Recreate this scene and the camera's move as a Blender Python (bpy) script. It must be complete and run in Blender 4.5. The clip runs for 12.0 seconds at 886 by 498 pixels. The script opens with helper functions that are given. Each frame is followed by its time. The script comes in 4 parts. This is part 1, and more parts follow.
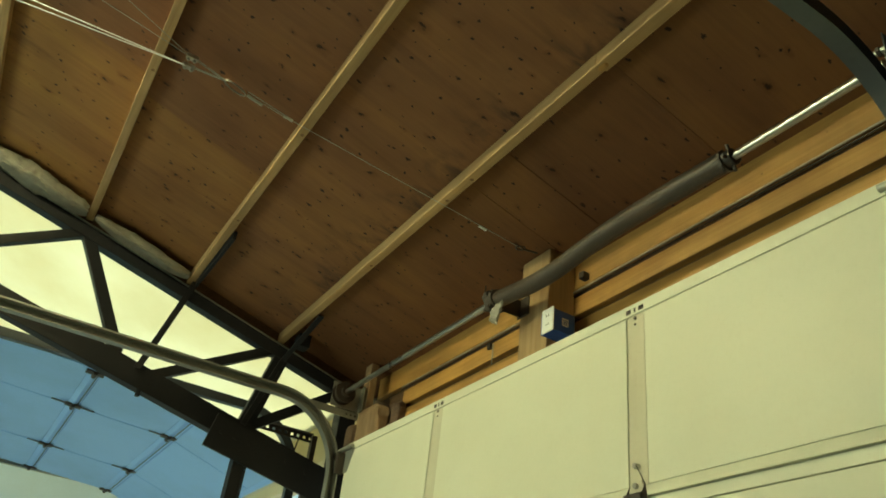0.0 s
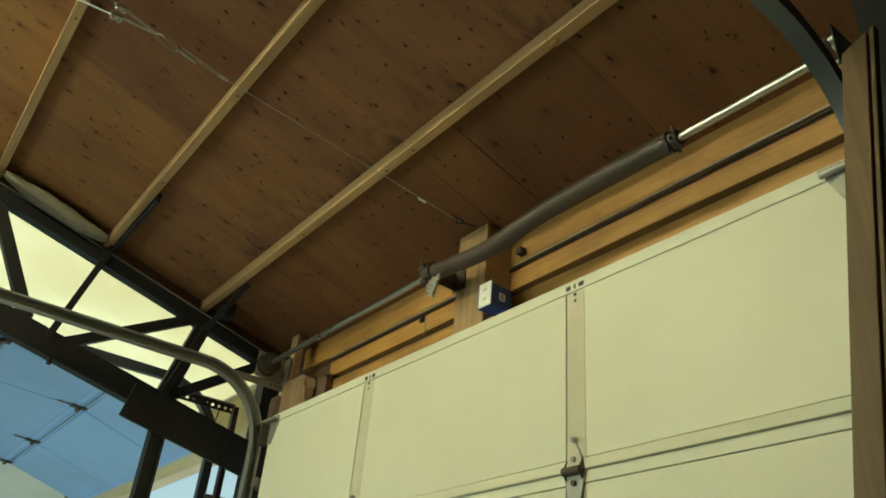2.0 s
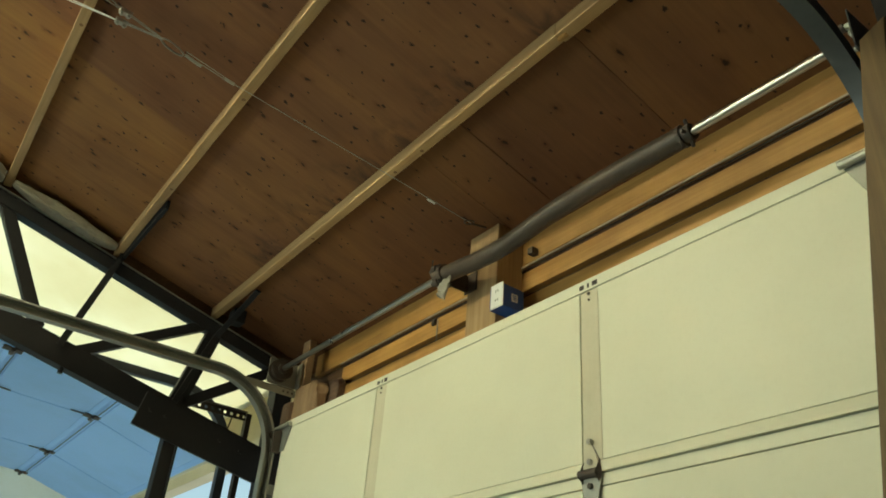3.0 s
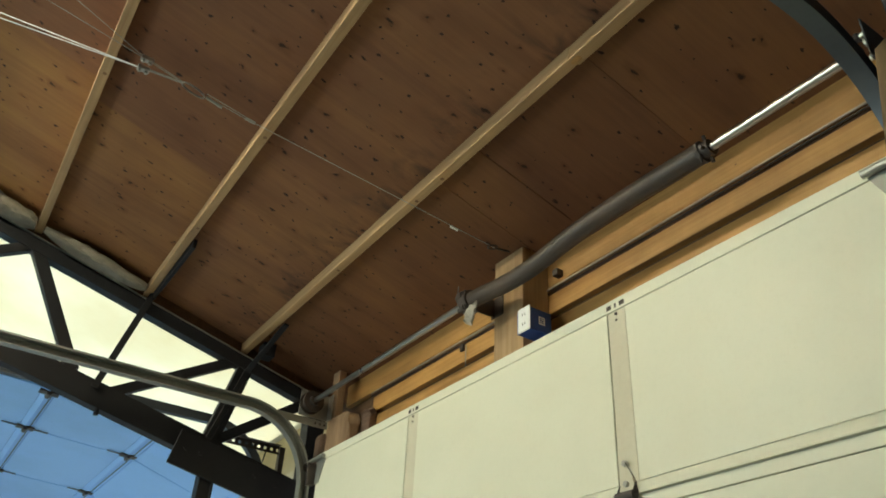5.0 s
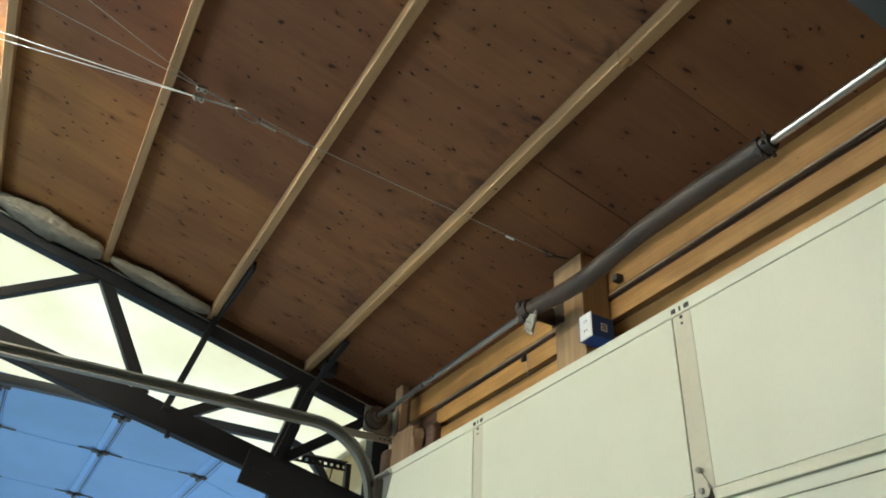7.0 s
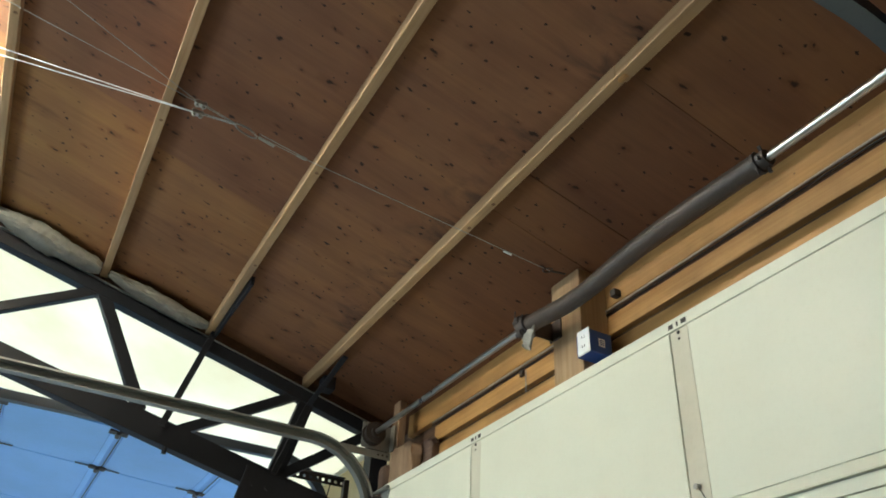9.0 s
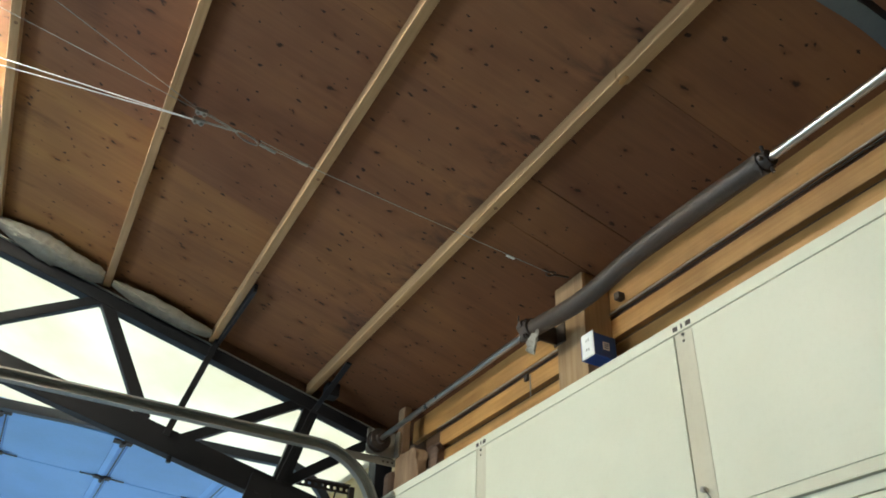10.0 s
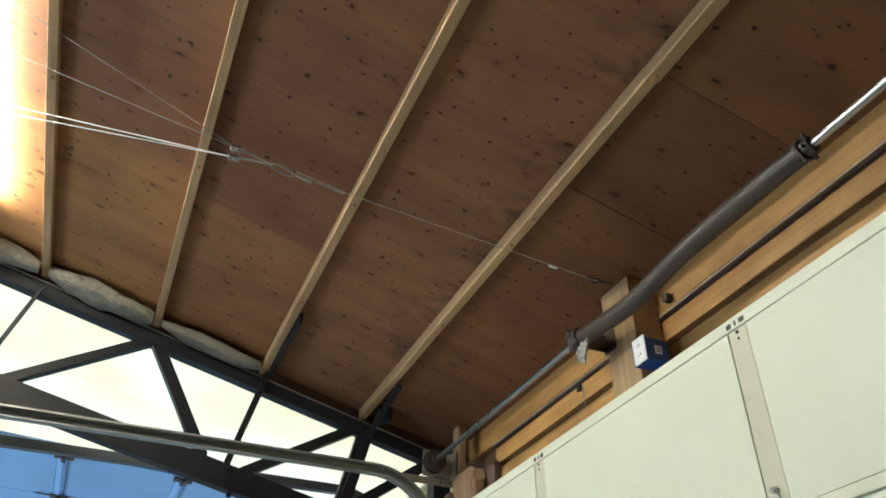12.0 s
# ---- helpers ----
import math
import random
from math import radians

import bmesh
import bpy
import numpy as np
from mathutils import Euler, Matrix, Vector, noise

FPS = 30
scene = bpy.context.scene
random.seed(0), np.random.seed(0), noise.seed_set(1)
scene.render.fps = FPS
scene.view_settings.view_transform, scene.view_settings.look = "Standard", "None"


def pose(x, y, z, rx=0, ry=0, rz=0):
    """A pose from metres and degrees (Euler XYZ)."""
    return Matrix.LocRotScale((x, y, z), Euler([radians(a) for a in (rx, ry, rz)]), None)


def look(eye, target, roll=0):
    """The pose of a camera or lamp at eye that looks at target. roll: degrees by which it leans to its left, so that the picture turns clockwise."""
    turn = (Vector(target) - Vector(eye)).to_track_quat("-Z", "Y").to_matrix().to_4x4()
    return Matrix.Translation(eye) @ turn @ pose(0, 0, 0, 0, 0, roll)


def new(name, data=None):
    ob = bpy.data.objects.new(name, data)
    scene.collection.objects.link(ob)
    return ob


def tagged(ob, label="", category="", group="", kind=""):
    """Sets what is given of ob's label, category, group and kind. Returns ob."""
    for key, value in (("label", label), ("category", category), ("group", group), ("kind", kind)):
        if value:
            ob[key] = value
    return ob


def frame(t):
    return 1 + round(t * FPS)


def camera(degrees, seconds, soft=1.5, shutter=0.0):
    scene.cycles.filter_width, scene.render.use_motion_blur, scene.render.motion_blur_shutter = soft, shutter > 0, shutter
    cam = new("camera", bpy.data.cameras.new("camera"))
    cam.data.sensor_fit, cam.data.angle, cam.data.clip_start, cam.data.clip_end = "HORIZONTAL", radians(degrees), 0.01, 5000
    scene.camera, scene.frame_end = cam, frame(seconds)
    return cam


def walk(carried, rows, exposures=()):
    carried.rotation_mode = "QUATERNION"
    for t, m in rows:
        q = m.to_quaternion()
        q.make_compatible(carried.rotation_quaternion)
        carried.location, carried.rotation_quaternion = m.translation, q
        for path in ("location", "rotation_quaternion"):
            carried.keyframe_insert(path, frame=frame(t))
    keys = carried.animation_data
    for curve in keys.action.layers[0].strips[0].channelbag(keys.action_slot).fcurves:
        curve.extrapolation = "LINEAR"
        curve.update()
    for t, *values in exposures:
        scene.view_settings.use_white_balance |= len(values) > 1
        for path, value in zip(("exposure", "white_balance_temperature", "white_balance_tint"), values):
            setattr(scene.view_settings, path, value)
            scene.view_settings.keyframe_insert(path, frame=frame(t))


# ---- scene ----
cam = camera(58.7, 12.0, soft=1.8)
PATH = [
    (0, (1.651, -1.611, 1.191), (0.156, -0.809, 2.25), 7.4),
    (0.1, (1.631, -1.612, 1.181), (0.169, -0.755, 2.243), 6.9),
    (0.2, (1.611, -1.618, 1.178), (0.184, -0.702, 2.239), 6.2),
    (0.3, (1.599, -1.623, 1.182), (0.201, -0.656, 2.235), 5.8),
    (0.5, (1.595, -1.644, 1.197), (0.233, -0.605, 2.23), 4.0),
    (1, (1.586, -1.665, 1.202), (0.218, -0.623, 2.224), 4.3),
    (1.5, (1.582, -1.673, 1.201), (0.199, -0.652, 2.224), 5.2),
    (2, (1.571, -1.668, 1.2), (0.173, -0.665, 2.22), 5.3),
    (2.5, (1.554, -1.65, 1.202), (0.139, -0.674, 2.223), 5.3),
    (3, (1.542, -1.637, 1.208), (0.13, -0.664, 2.237), 4.9),
    (5, (1.557, -1.649, 1.214), (0.133, -0.746, 2.288), 3.3),
    (5.5, (1.553, -1.658, 1.216), (0.112, -0.781, 2.29), 3.0),
    (6, (1.546, -1.666, 1.213), (0.09, -0.818, 2.29), 3.0),
    (6.5, (1.543, -1.663, 1.218), (0.07, -0.854, 2.302), 2.8),
    (7, (1.546, -1.661, 1.217), (0.064, -0.88, 2.309), 3.0),
    (9, (1.552, -1.653, 1.217), (0.087, -0.884, 2.341), 3.1),
    (9.5, (1.55, -1.65, 1.216), (0.088, -0.887, 2.348), 2.7),
    (10, (1.546, -1.646, 1.218), (0.084, -0.889, 2.354), 2.6),
    (10.5, (1.55, -1.643, 1.218), (0.092, -0.891, 2.362), 2.3),
    (11, (1.548, -1.647, 1.221), (0.092, -0.903, 2.371), 1.7),
    (11.5, (1.541, -1.652, 1.219), (0.078, -0.94, 2.383), 0.5),
    (12, (1.533, -1.647, 1.221), (0.05, -0.991, 2.392), 0.1),
]
EXPOSURES = [(0.0, -0.34, 8100, -24), (1.5, -0.38, 7600, -19), (3.0, -0.31, 7100, -12), (5.0, -0.14, 6200, -1), (6.5, -0.10, 5750, 2), (9.0, -0.04, 5500, 5), (12.0, 0.03, 5500, 5)]
SUN, BACK, TUBE = 6.4, 168.0, 100.0
BACK_COLOUR = (0.90, 1.0, 0.97)
walk(cam, [(t, look(eye, target, roll)) for t, eye, target, roll in PATH],
     exposures=EXPOSURES)

# ---- world, sun and daylight ----
world = bpy.data.worlds.new("sky")
scene.world = world
world.use_nodes = True
wn = world.node_tree
sky = wn.nodes.new("ShaderNodeTexSky")
sky.sky_type, sky.sun_disc = "NISHITA", False
sky.sun_elevation, sky.sun_rotation = radians(52), radians(-35)
wn.links.new(sky.outputs[0], wn.nodes["Background"].inputs[0])
wn.nodes["Background"].inputs[1].default_value = 0.15
sun = new("sun", bpy.data.lights.new("sun", "SUN"))
sun.data.energy, sun.data.angle, sun.data.color = SUN, radians(0.5), (1, 0.95, 0.86)
SUN_FROM = Vector((-math.sin(radians(35)) * math.cos(radians(52)), math.cos(radians(35)) * math.cos(radians(52)), math.sin(radians(52))))
sun.matrix_world = look(SUN_FROM * 30, (0, 0, 0))
# added area lamp: daylight by an assumed wide back doorway out of view
back_light = new("assumed_doorway_light", bpy.data.lights.new("assumed_doorway_light", "AREA"))
back_light.data.shape, back_light.data.size, back_light.data.size_y = "RECTANGLE", 4.4, 2.3
back_light.data.energy, back_light.data.color = BACK, BACK_COLOUR
back_light.matrix_world = look((-2.4, -6.9, 1.35), (-2.4, 0, 1.35))


# ---- materials ----
def nodes_of(name, rough=0.6, metal=0.0):
    m = bpy.data.materials.new(name)
    m.use_nodes = True
    t = m.node_tree
    b = t.nodes["Principled BSDF"]
    b.inputs["Roughness"].default_value, b.inputs["Metallic"].default_value = rough, metal
    return m, t, b


def coords(t, scale, space="Object", rot=(0, 0, 0)):
    tc = t.nodes.new("ShaderNodeTexCoord")
    mp = t.nodes.new("ShaderNodeMapping")
    mp.inputs["Scale"].default_value = scale
    mp.inputs["Rotation"].default_value = rot
    t.links.new(tc.outputs[space], mp.inputs["Vector"])
    return mp.outputs[0]


def noise_of(t, vec, scale, detail=4, rough=0.55, distort=0.0):
    n = t.nodes.new("ShaderNodeTexNoise")
    n.inputs["Scale"].default_value, n.inputs["Detail"].default_value = scale, detail
    n.inputs["Roughness"].default_value, n.inputs["Distortion"].default_value = rough, distort
    t.links.new(vec, n.inputs["Vector"])
    return n.outputs["Fac"]


def ramp(t, fac, stops):
    r = t.nodes.new("ShaderNodeValToRGB")
    while len(r.color_ramp.elements) < len(stops):
        r.color_ramp.elements.new(0.5)
    for e, (p, c) in zip(r.color_ramp.elements, stops):
        e.position, e.color = p, (*c, 1) if len(c) == 3 else c
    t.links.new(fac, r.inputs[0])
    return r.outputs["Color"]


def mix(t, fac, a, b, mode="MIX"):
    m = t.nodes.new("ShaderNodeMix")
    m.data_type, m.blend_type = "RGBA", mode
    for sock, v in ((m.inputs[0], fac), (m.inputs[6], a), (m.inputs[7], b)):
        if isinstance(v, (int, float)):
            sock.default_value = v
        elif isinstance(v, tuple):
            sock.default_value = (*v, 1)
        else:
            t.links.new(v, sock)
    return m.outputs[2]


def bump(t, b, height, strength=0.2, dist=0.005):
    n = t.nodes.new("ShaderNodeBump")
    n.inputs["Strength"].default_value, n.inputs["Distance"].default_value = strength, dist
    t.links.new(height, n.inputs["Height"])
    t.links.new(n.outputs[0], b.inputs["Normal"])


def random_of(t):
    return t.nodes.new("ShaderNodeObjectInfo").outputs["Random"]


def wood(name, light, dark, along, rough=0.6, knots=0.0, stain=0.5, knot_scale=7.0, flat=False, tone_low=0.62):
    """Softwood: fine grain along one axis, broad tone changes, knots and stains."""
    m, t, b = nodes_of(name, rough)
    fine = [70, 70, 70]
    fine["xyz".index(along)] = 2.0
    broad = [6, 6, 6]
    broad["xyz".index(along)] = 0.7
    g = noise_of(t, coords(t, fine), 1.0, 5, 0.6, 0.4)
    w = noise_of(t, coords(t, broad), 1.0, 4, 0.6, 1.2)
    col = ramp(t, g, [(0.3, dark), (0.7, light)])
    tone = ramp(t, w, [(0.3, (tone_low, tone_low * 0.95, tone_low * 0.92)), (0.62, (1, 1, 1))])
    col = mix(t, 0.85, col, tone, "MULTIPLY")
    blotch = noise_of(t, coords(t, (1.3, 1.3, 1.3)), 1.0, 5, 0.65)
    col = mix(t, stain, col, ramp(t, blotch, [(0.35, (0.55, 0.5, 0.47)), (0.6, (1, 1, 1))]), "MULTIPLY")
    rnd = random_of(t)
    col = mix(t, 1.0, col, ramp(t, rnd, [(0, (0.86, 0.84, 0.82)), (1, (1.05, 1.03, 1.0))]), "MULTIPLY")
    if knots:
        ks = [knot_scale] * 3
        ks["xyz".index(along)] = knot_scale * 0.6
        v = t.nodes.new("ShaderNodeTexVoronoi")
        v.voronoi_dimensions = "2D" if flat else "3D"
        v.inputs["Scale"].default_value = 1.0
        v.inputs["Randomness"].default_value = 1.0
        t.links.new(coords(t, ks), v.inputs["Vector"])
        sep = t.nodes.new("ShaderNodeSeparateColor")
        t.links.new(v.outputs["Color"], sep.inputs[0])
        size = t.nodes.new("ShaderNodeMapRange")
        size.inputs["To Min"].default_value, size.inputs["To Max"].default_value = 0.75, 2.8
        t.links.new(sep.outputs[1], size.inputs[0])
        far = t.nodes.new("ShaderNodeMath")
        far.operation = "MULTIPLY"
        t.links.new(v.outputs["Distance"], far.inputs[0])
        t.links.new(size.outputs[0], far.inputs[1])
        spot = ramp(t, far.outputs[0], [(0.045, (1, 1, 1)), (0.10, (0, 0, 0))])
        pick = ramp(t, sep.outputs[0], [(1 - knots, (0, 0, 0)), (1 - knots + 0.02, (1, 1, 1))])
        mask = mix(t, 1.0, spot, pick, "MULTIPLY")
        wob = noise_of(t, coords(t, (45, 45, 45)), 1.0, 3, 0.6)
        mask = mix(t, 1.0, mask, ramp(t, wob, [(0.30, (0.2, 0.2, 0.2)), (0.42, (1, 1, 1))]), "MULTIPLY")
        col = mix(t, mask, col, (dark[0] * 0.16, dark[1] * 0.13, dark[2] * 0.12))
    t.links.new(col, b.inputs["Base Color"])
    bump(t, b, g, 0.25, 0.002)
    return m


def knot_mask(t, vec, share, lo, hi, small, big):
    """Dark spots of mixed size at random places."""
    v = t.nodes.new("ShaderNodeTexVoronoi")
    v.voronoi_dimensions = "2D"
    v.inputs["Scale"].default_value = 1.0
    t.links.new(vec, v.inputs["Vector"])
    sep = t.nodes.new("ShaderNodeSeparateColor")
    t.links.new(v.outputs["Color"], sep.inputs[0])
    size = t.nodes.new("ShaderNodeMapRange")
    size.inputs["To Min"].default_value, size.inputs["To Max"].default_value = big, small
    t.links.new(sep.outputs[1], size.inputs[0])
    far = t.nodes.new("ShaderNodeMath")
    far.operation = "MULTIPLY"
    t.links.new(v.outputs["Distance"], far.inputs[0])
    t.links.new(size.outputs[0], far.inputs[1])
    spot = ramp(t, far.outputs[0], [(lo, (1, 1, 1)), (hi, (0, 0, 0))])
    pick = ramp(t, sep.outputs[0], [(1 - share, (0, 0, 0)), (1 - share + 0.02, (1, 1, 1))])
    return mix(t, 1.0, spot, pick, "MULTIPLY")


def warped(t, vec, scale, amount):
    """Coordinates pushed about by noise, so that spots are not round."""
    n = t.nodes.new("ShaderNodeTexNoise")
    n.inputs["Scale"].default_value, n.inputs["Detail"].default_value = scale, 3
    t.links.new(vec, n.inputs["Vector"])
    a = t.nodes.new("ShaderNodeVectorMath")
    a.operation = "MULTIPLY_ADD"
    a.inputs[1].default_value = (amount, amount, 0)
    t.links.new(n.outputs["Color"], a.inputs[0])
    t.links.new(vec, a.inputs[2])
    return a.outputs[0]


def make_deck(name, tone):
    """Aged plywood seen from below: veneer bands along y, knots, water streaks."""
    m, t, b = nodes_of(name, 0.72)
    b.inputs["Specular IOR Level"].default_value = 0.25
    grain = noise_of(t, coords(t, (60, 3.0, 3.0)), 1.0, 5, 0.55, 0.5)
    col = ramp(t, grain, [(0.2, (0.163, 0.082, 0.041)), (0.8, (0.204, 0.107, 0.052))])
    veneer = noise_of(t, coords(t, (3.2, 0.5, 1.0)), 1.0, 4, 0.55, 1.0)
    col = mix(t, 0.9, col, ramp(t, veneer, [(0.30, (0.74, 0.68, 0.68)), (0.50, (0.97, 0.95, 0.95)), (0.68, (1.14, 1.14, 1.02))]), "MULTIPLY")
    patch = noise_of(t, coords(t, (1.1, 0.9, 1.0)), 1.0, 5, 0.6)
    col = mix(t, 0.8, col, ramp(t, patch, [(0.32, (0.72, 0.62, 0.62)), (0.52, (1.0, 0.98, 0.98)), (0.70, (1.18, 1.20, 1.0))]), "MULTIPLY")
    streak = noise_of(t, coords(t, (8, 1.7, 1.0)), 1.0, 6, 0.62, 0.8)
    col = mix(t, 1.0, col, ramp(t, streak, [(0.22, (0.62, 0.58, 0.58)), (0.36, (1, 1, 1))]), "MULTIPLY")
    col = mix(t, 1.0, col, ramp(t, random_of(t), [(0, (0.90, 0.87, 0.85)), (1, (1.10, 1.09, 0.98))]), "MULTIPLY")
    # dark streaks run up the slope from the lowest purlin
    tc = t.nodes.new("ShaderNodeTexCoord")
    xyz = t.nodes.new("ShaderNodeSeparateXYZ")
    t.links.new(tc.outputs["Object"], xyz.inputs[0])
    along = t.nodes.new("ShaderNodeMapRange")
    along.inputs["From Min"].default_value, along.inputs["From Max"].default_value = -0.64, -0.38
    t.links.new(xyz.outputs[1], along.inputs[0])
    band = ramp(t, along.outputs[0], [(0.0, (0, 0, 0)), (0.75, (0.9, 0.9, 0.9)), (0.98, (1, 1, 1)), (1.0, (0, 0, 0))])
    dark_streaks = ramp(t, noise_of(t, coords(t, (9, 4.0, 1.0)), 1.0, 5, 0.6, 1.0), [(0.46, (0, 0, 0)), (0.66, (0.85, 0.85, 0.85))])
    col = mix(t, mix(t, 1.0, band, dark_streaks, "MULTIPLY"), col, (0.050, 0.028, 0.019))
    big = warped(t, coords(t, (7.5, 4.6, 1)), 3.5, 0.34)
    small = warped(t, coords(t, (16.5, 12.0, 1)), 3.0, 0.40)
    dark = (0.030, 0.015, 0.008)
    halo = knot_mask(t, big, 0.62, 0.05, 0.24, 2.4, 0.9)
    col = mix(t, 1.0, col, ramp(t, halo, [(0, (1, 1, 1)), (1, (0.76, 0.68, 0.62))]), "MULTIPLY")
    col = mix(t, knot_mask(t, big, 0.70, 0.032, 0.072, 2.6, 0.75), col, dark)
    col = mix(t, knot_mask(t, small, 0.50, 0.055, 0.115, 2.2, 0.75), col, (0.026, 0.013, 0.009))
    col = mix(t, 1.0, col, tone, "MULTIPLY")
    t.links.new(col, b.inputs["Base Color"])
    bump(t, b, grain, 0.15, 0.001)
    return m


def paint(name, colour, rough=0.5, wear=0.15, metal=0.0, grain=60.0, dirt=(0.6, 0.55, 0.45), bumpy=0.08):
    m, t, b = nodes_of(name, rough, metal)
    big = noise_of(t, coords(t, (1.6, 1.6, 1.6)), 1.0, 6, 0.6)
    small = noise_of(t, coords(t, (grain, grain, grain)), 1.0, 4, 0.6)
    d = tuple(c * k for c, k in zip(colour, dirt))
    col = mix(t, ramp(t, big, [(0.45, (0, 0, 0)), (0.8, (wear * 2,) * 3)]), colour, d)
    col = mix(t, ramp(t, small, [(0.5, (0, 0, 0)), (0.85, (wear,) * 3)]), col, d)
    t.links.new(col, b.inputs["Base Color"])
    r = t.nodes.new("ShaderNodeMapRange")
    r.inputs["To Min"].default_value, r.inputs["To Max"].default_value = rough * 0.8, min(1, rough * 1.25)
    t.links.new(big, r.inputs[0])
    t.links.new(r.outputs[0], b.inputs["Roughness"])
    bump(t, b, small, bumpy, 0.001)
    return m


# Tones paint the light's falloff: bright sheets west, dark ones by the wall
DECK_LIT_GOLD = make_deck("lit_gold_plywood", (1.42, 1.40, 1.14))
DECK_LIT_PALE = make_deck("lit_pale_plywood", (1.26, 1.22, 1.10))
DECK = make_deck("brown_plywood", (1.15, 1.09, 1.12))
DECK_SHADED = make_deck("shaded_plywood", (0.86, 0.79, 0.75))
PINE = wood("pine_lumber", (0.58, 0.400, 0.205), (0.44, 0.28, 0.13), "x", 0.6, knots=0.25, stain=0.45)
PINE_UP = wood("pine_upright", (0.60, 0.42, 0.22), (0.45, 0.29, 0.14), "z", 0.6, knots=0.2, stain=0.5)
FIR = wood("fir_header", (0.65, 0.380, 0.125), (0.49, 0.260, 0.072), "x", 0.5, knots=0.75, stain=0.75, knot_scale=10.0)
KNOT = wood("knot_wood", (0.30, 0.17, 0.075), (0.20, 0.105, 0.045), "x", 0.65)
# Darkened pine: shade at the door's left end is put into its colour
SHADED_LUMBER = wood("shaded_lumber", (0.42, 0.29, 0.17), (0.30, 0.19, 0.105), "z", 0.75, stain=0.8)
PLANK = wood("brown_plank", (0.19, 0.120, 0.048), (0.125, 0.075, 0.031), "z", 0.6, stain=0.5)
STAINED = wood("stained_strip", (0.19, 0.115, 0.075), (0.13, 0.078, 0.05), "x", 0.75, stain=0.6)
DARKWOOD = wood("dark_sheathing", (0.16, 0.09, 0.045), (0.10, 0.055, 0.03), "x", 0.8, stain=0.6)
CREAM = paint("cream_door_paint", (0.71, 0.70, 0.56), 0.42, 0.10)
CREAM_TRIM = paint("cream_trim_paint", (0.60, 0.56, 0.43), 0.4, 0.18)
# Dark base behind the panels: groove shade painted in, with some dirt
GAP = paint("joint_shade", (0.13, 0.11, 0.08), 0.8, 0.3)
BLACK = paint("black_steel", (0.011, 0.011, 0.013), 0.5, 0.3, 0.0, dirt=(2.0, 1.9, 1.8))
BLACK.node_tree.nodes["Principled BSDF"].inputs["Specular IOR Level"].default_value = 0.22
# Bright copy of the cable steel: the lamp's light is in its colour
LIT_WIRE = paint("lit_wire_steel", (0.80, 0.80, 0.77), 0.45, 0.1, 0.4)
GALV = paint("galvanized_steel", (0.42, 0.42, 0.38), 0.42, 0.35, 0.85, dirt=(0.55, 0.52, 0.48))
# Darker copy of TRACK with shade put into the steel's colour
DARK_TRACK = paint("shaded_track_steel", (0.085, 0.095, 0.11), 0.4, 0.3, 0.5)
TRACK = paint("dull_track_steel", (0.32, 0.325, 0.30), 0.5, 0.35, 0.7, dirt=(0.6, 0.58, 0.5))
BRIGHT = paint("bright_shaft_steel", (0.42, 0.40, 0.37), 0.28, 0.15, 1.0)
SPRING = paint("oiled_spring_steel", (0.042, 0.031, 0.023), 0.5, 0.5, 0.0, dirt=(2.2, 1.9, 1.6))
RUST = paint("dark_hardware", (0.06, 0.05, 0.045), 0.5, 0.4, 0.5, dirt=(1.8, 1.5, 1.2))
BLUEBOX = paint("blue_plastic", (0.02, 0.07, 0.26), 0.4, 0.1)
WHITE = paint("white_plastic", (0.82, 0.82, 0.80), 0.35, 0.06)
# Blue daylight on a whitish door is put into this paint colour
SKYLIT_BLUE = paint("skylit_blue_paint", (0.28, 0.53, 1.0), 0.45, 0.15)
BATT = paint("insulation_batt", (0.20, 0.185, 0.15), 0.95, 0.6, grain=26.0, dirt=(0.35, 0.32, 0.28), bumpy=0.6)
# White wall paint with its bluish daylight mixed into the colour
PALEWALL = paint("skylit_wall_paint", (0.58, 0.70, 0.86), 0.6, 0.15)
CONCRETE = paint("concrete_floor", (0.36, 0.35, 0.32), 0.7, 0.4, grain=18.0)
PLASTER = paint("wall_board", (0.60, 0.55, 0.46), 0.8, 0.2)
GROUND = paint("gravel_ground", (0.52, 0.51, 0.49), 0.9, 0.4, grain=12.0)
COPPER = paint("aged_rod_metal", (0.47, 0.38, 0.29), 0.4, 0.3, 0.1)
FOAM = paint("grey_rag", (0.34, 0.32, 0.28), 0.7, 0.4, bumpy=0.5)


def make_fibreglass(name, low, high):
    """Aged translucent roofing sheet that lets the daylight through."""
    m, t, b = nodes_of(name, 0.6)
    out = t.nodes["Material Output"]
    tr = t.nodes.new("ShaderNodeBsdfTranslucent")
    dif = t.nodes.new("ShaderNodeBsdfDiffuse")
    n = noise_of(t, coords(t, (1.2, 1.2, 1.2)), 1.0, 6, 0.6)
    col = ramp(t, n, [(0.3, low), (0.7, high)])
    t.links.new(col, tr.inputs[0])
    t.links.new(col, dif.inputs[0])
    ms = t.nodes.new("ShaderNodeMixShader")
    ms.inputs[0].default_value = 0.22
    t.links.new(tr.outputs[0], ms.inputs[1])
    t.links.new(dif.outputs[0], ms.inputs[2])
    t.links.new(ms.outputs[0], out.inputs["Surface"])
    return m


FIBRE = make_fibreglass("fibreglass_sheet", (0.80, 0.75, 0.57), (0.92, 0.90, 0.77))
# Darker copy of FIBRE: weaker light near the eave put in its colour
DIM_FIBRE = make_fibreglass("dimmed_fibreglass", (0.50, 0.45, 0.31), (0.62, 0.57, 0.42))


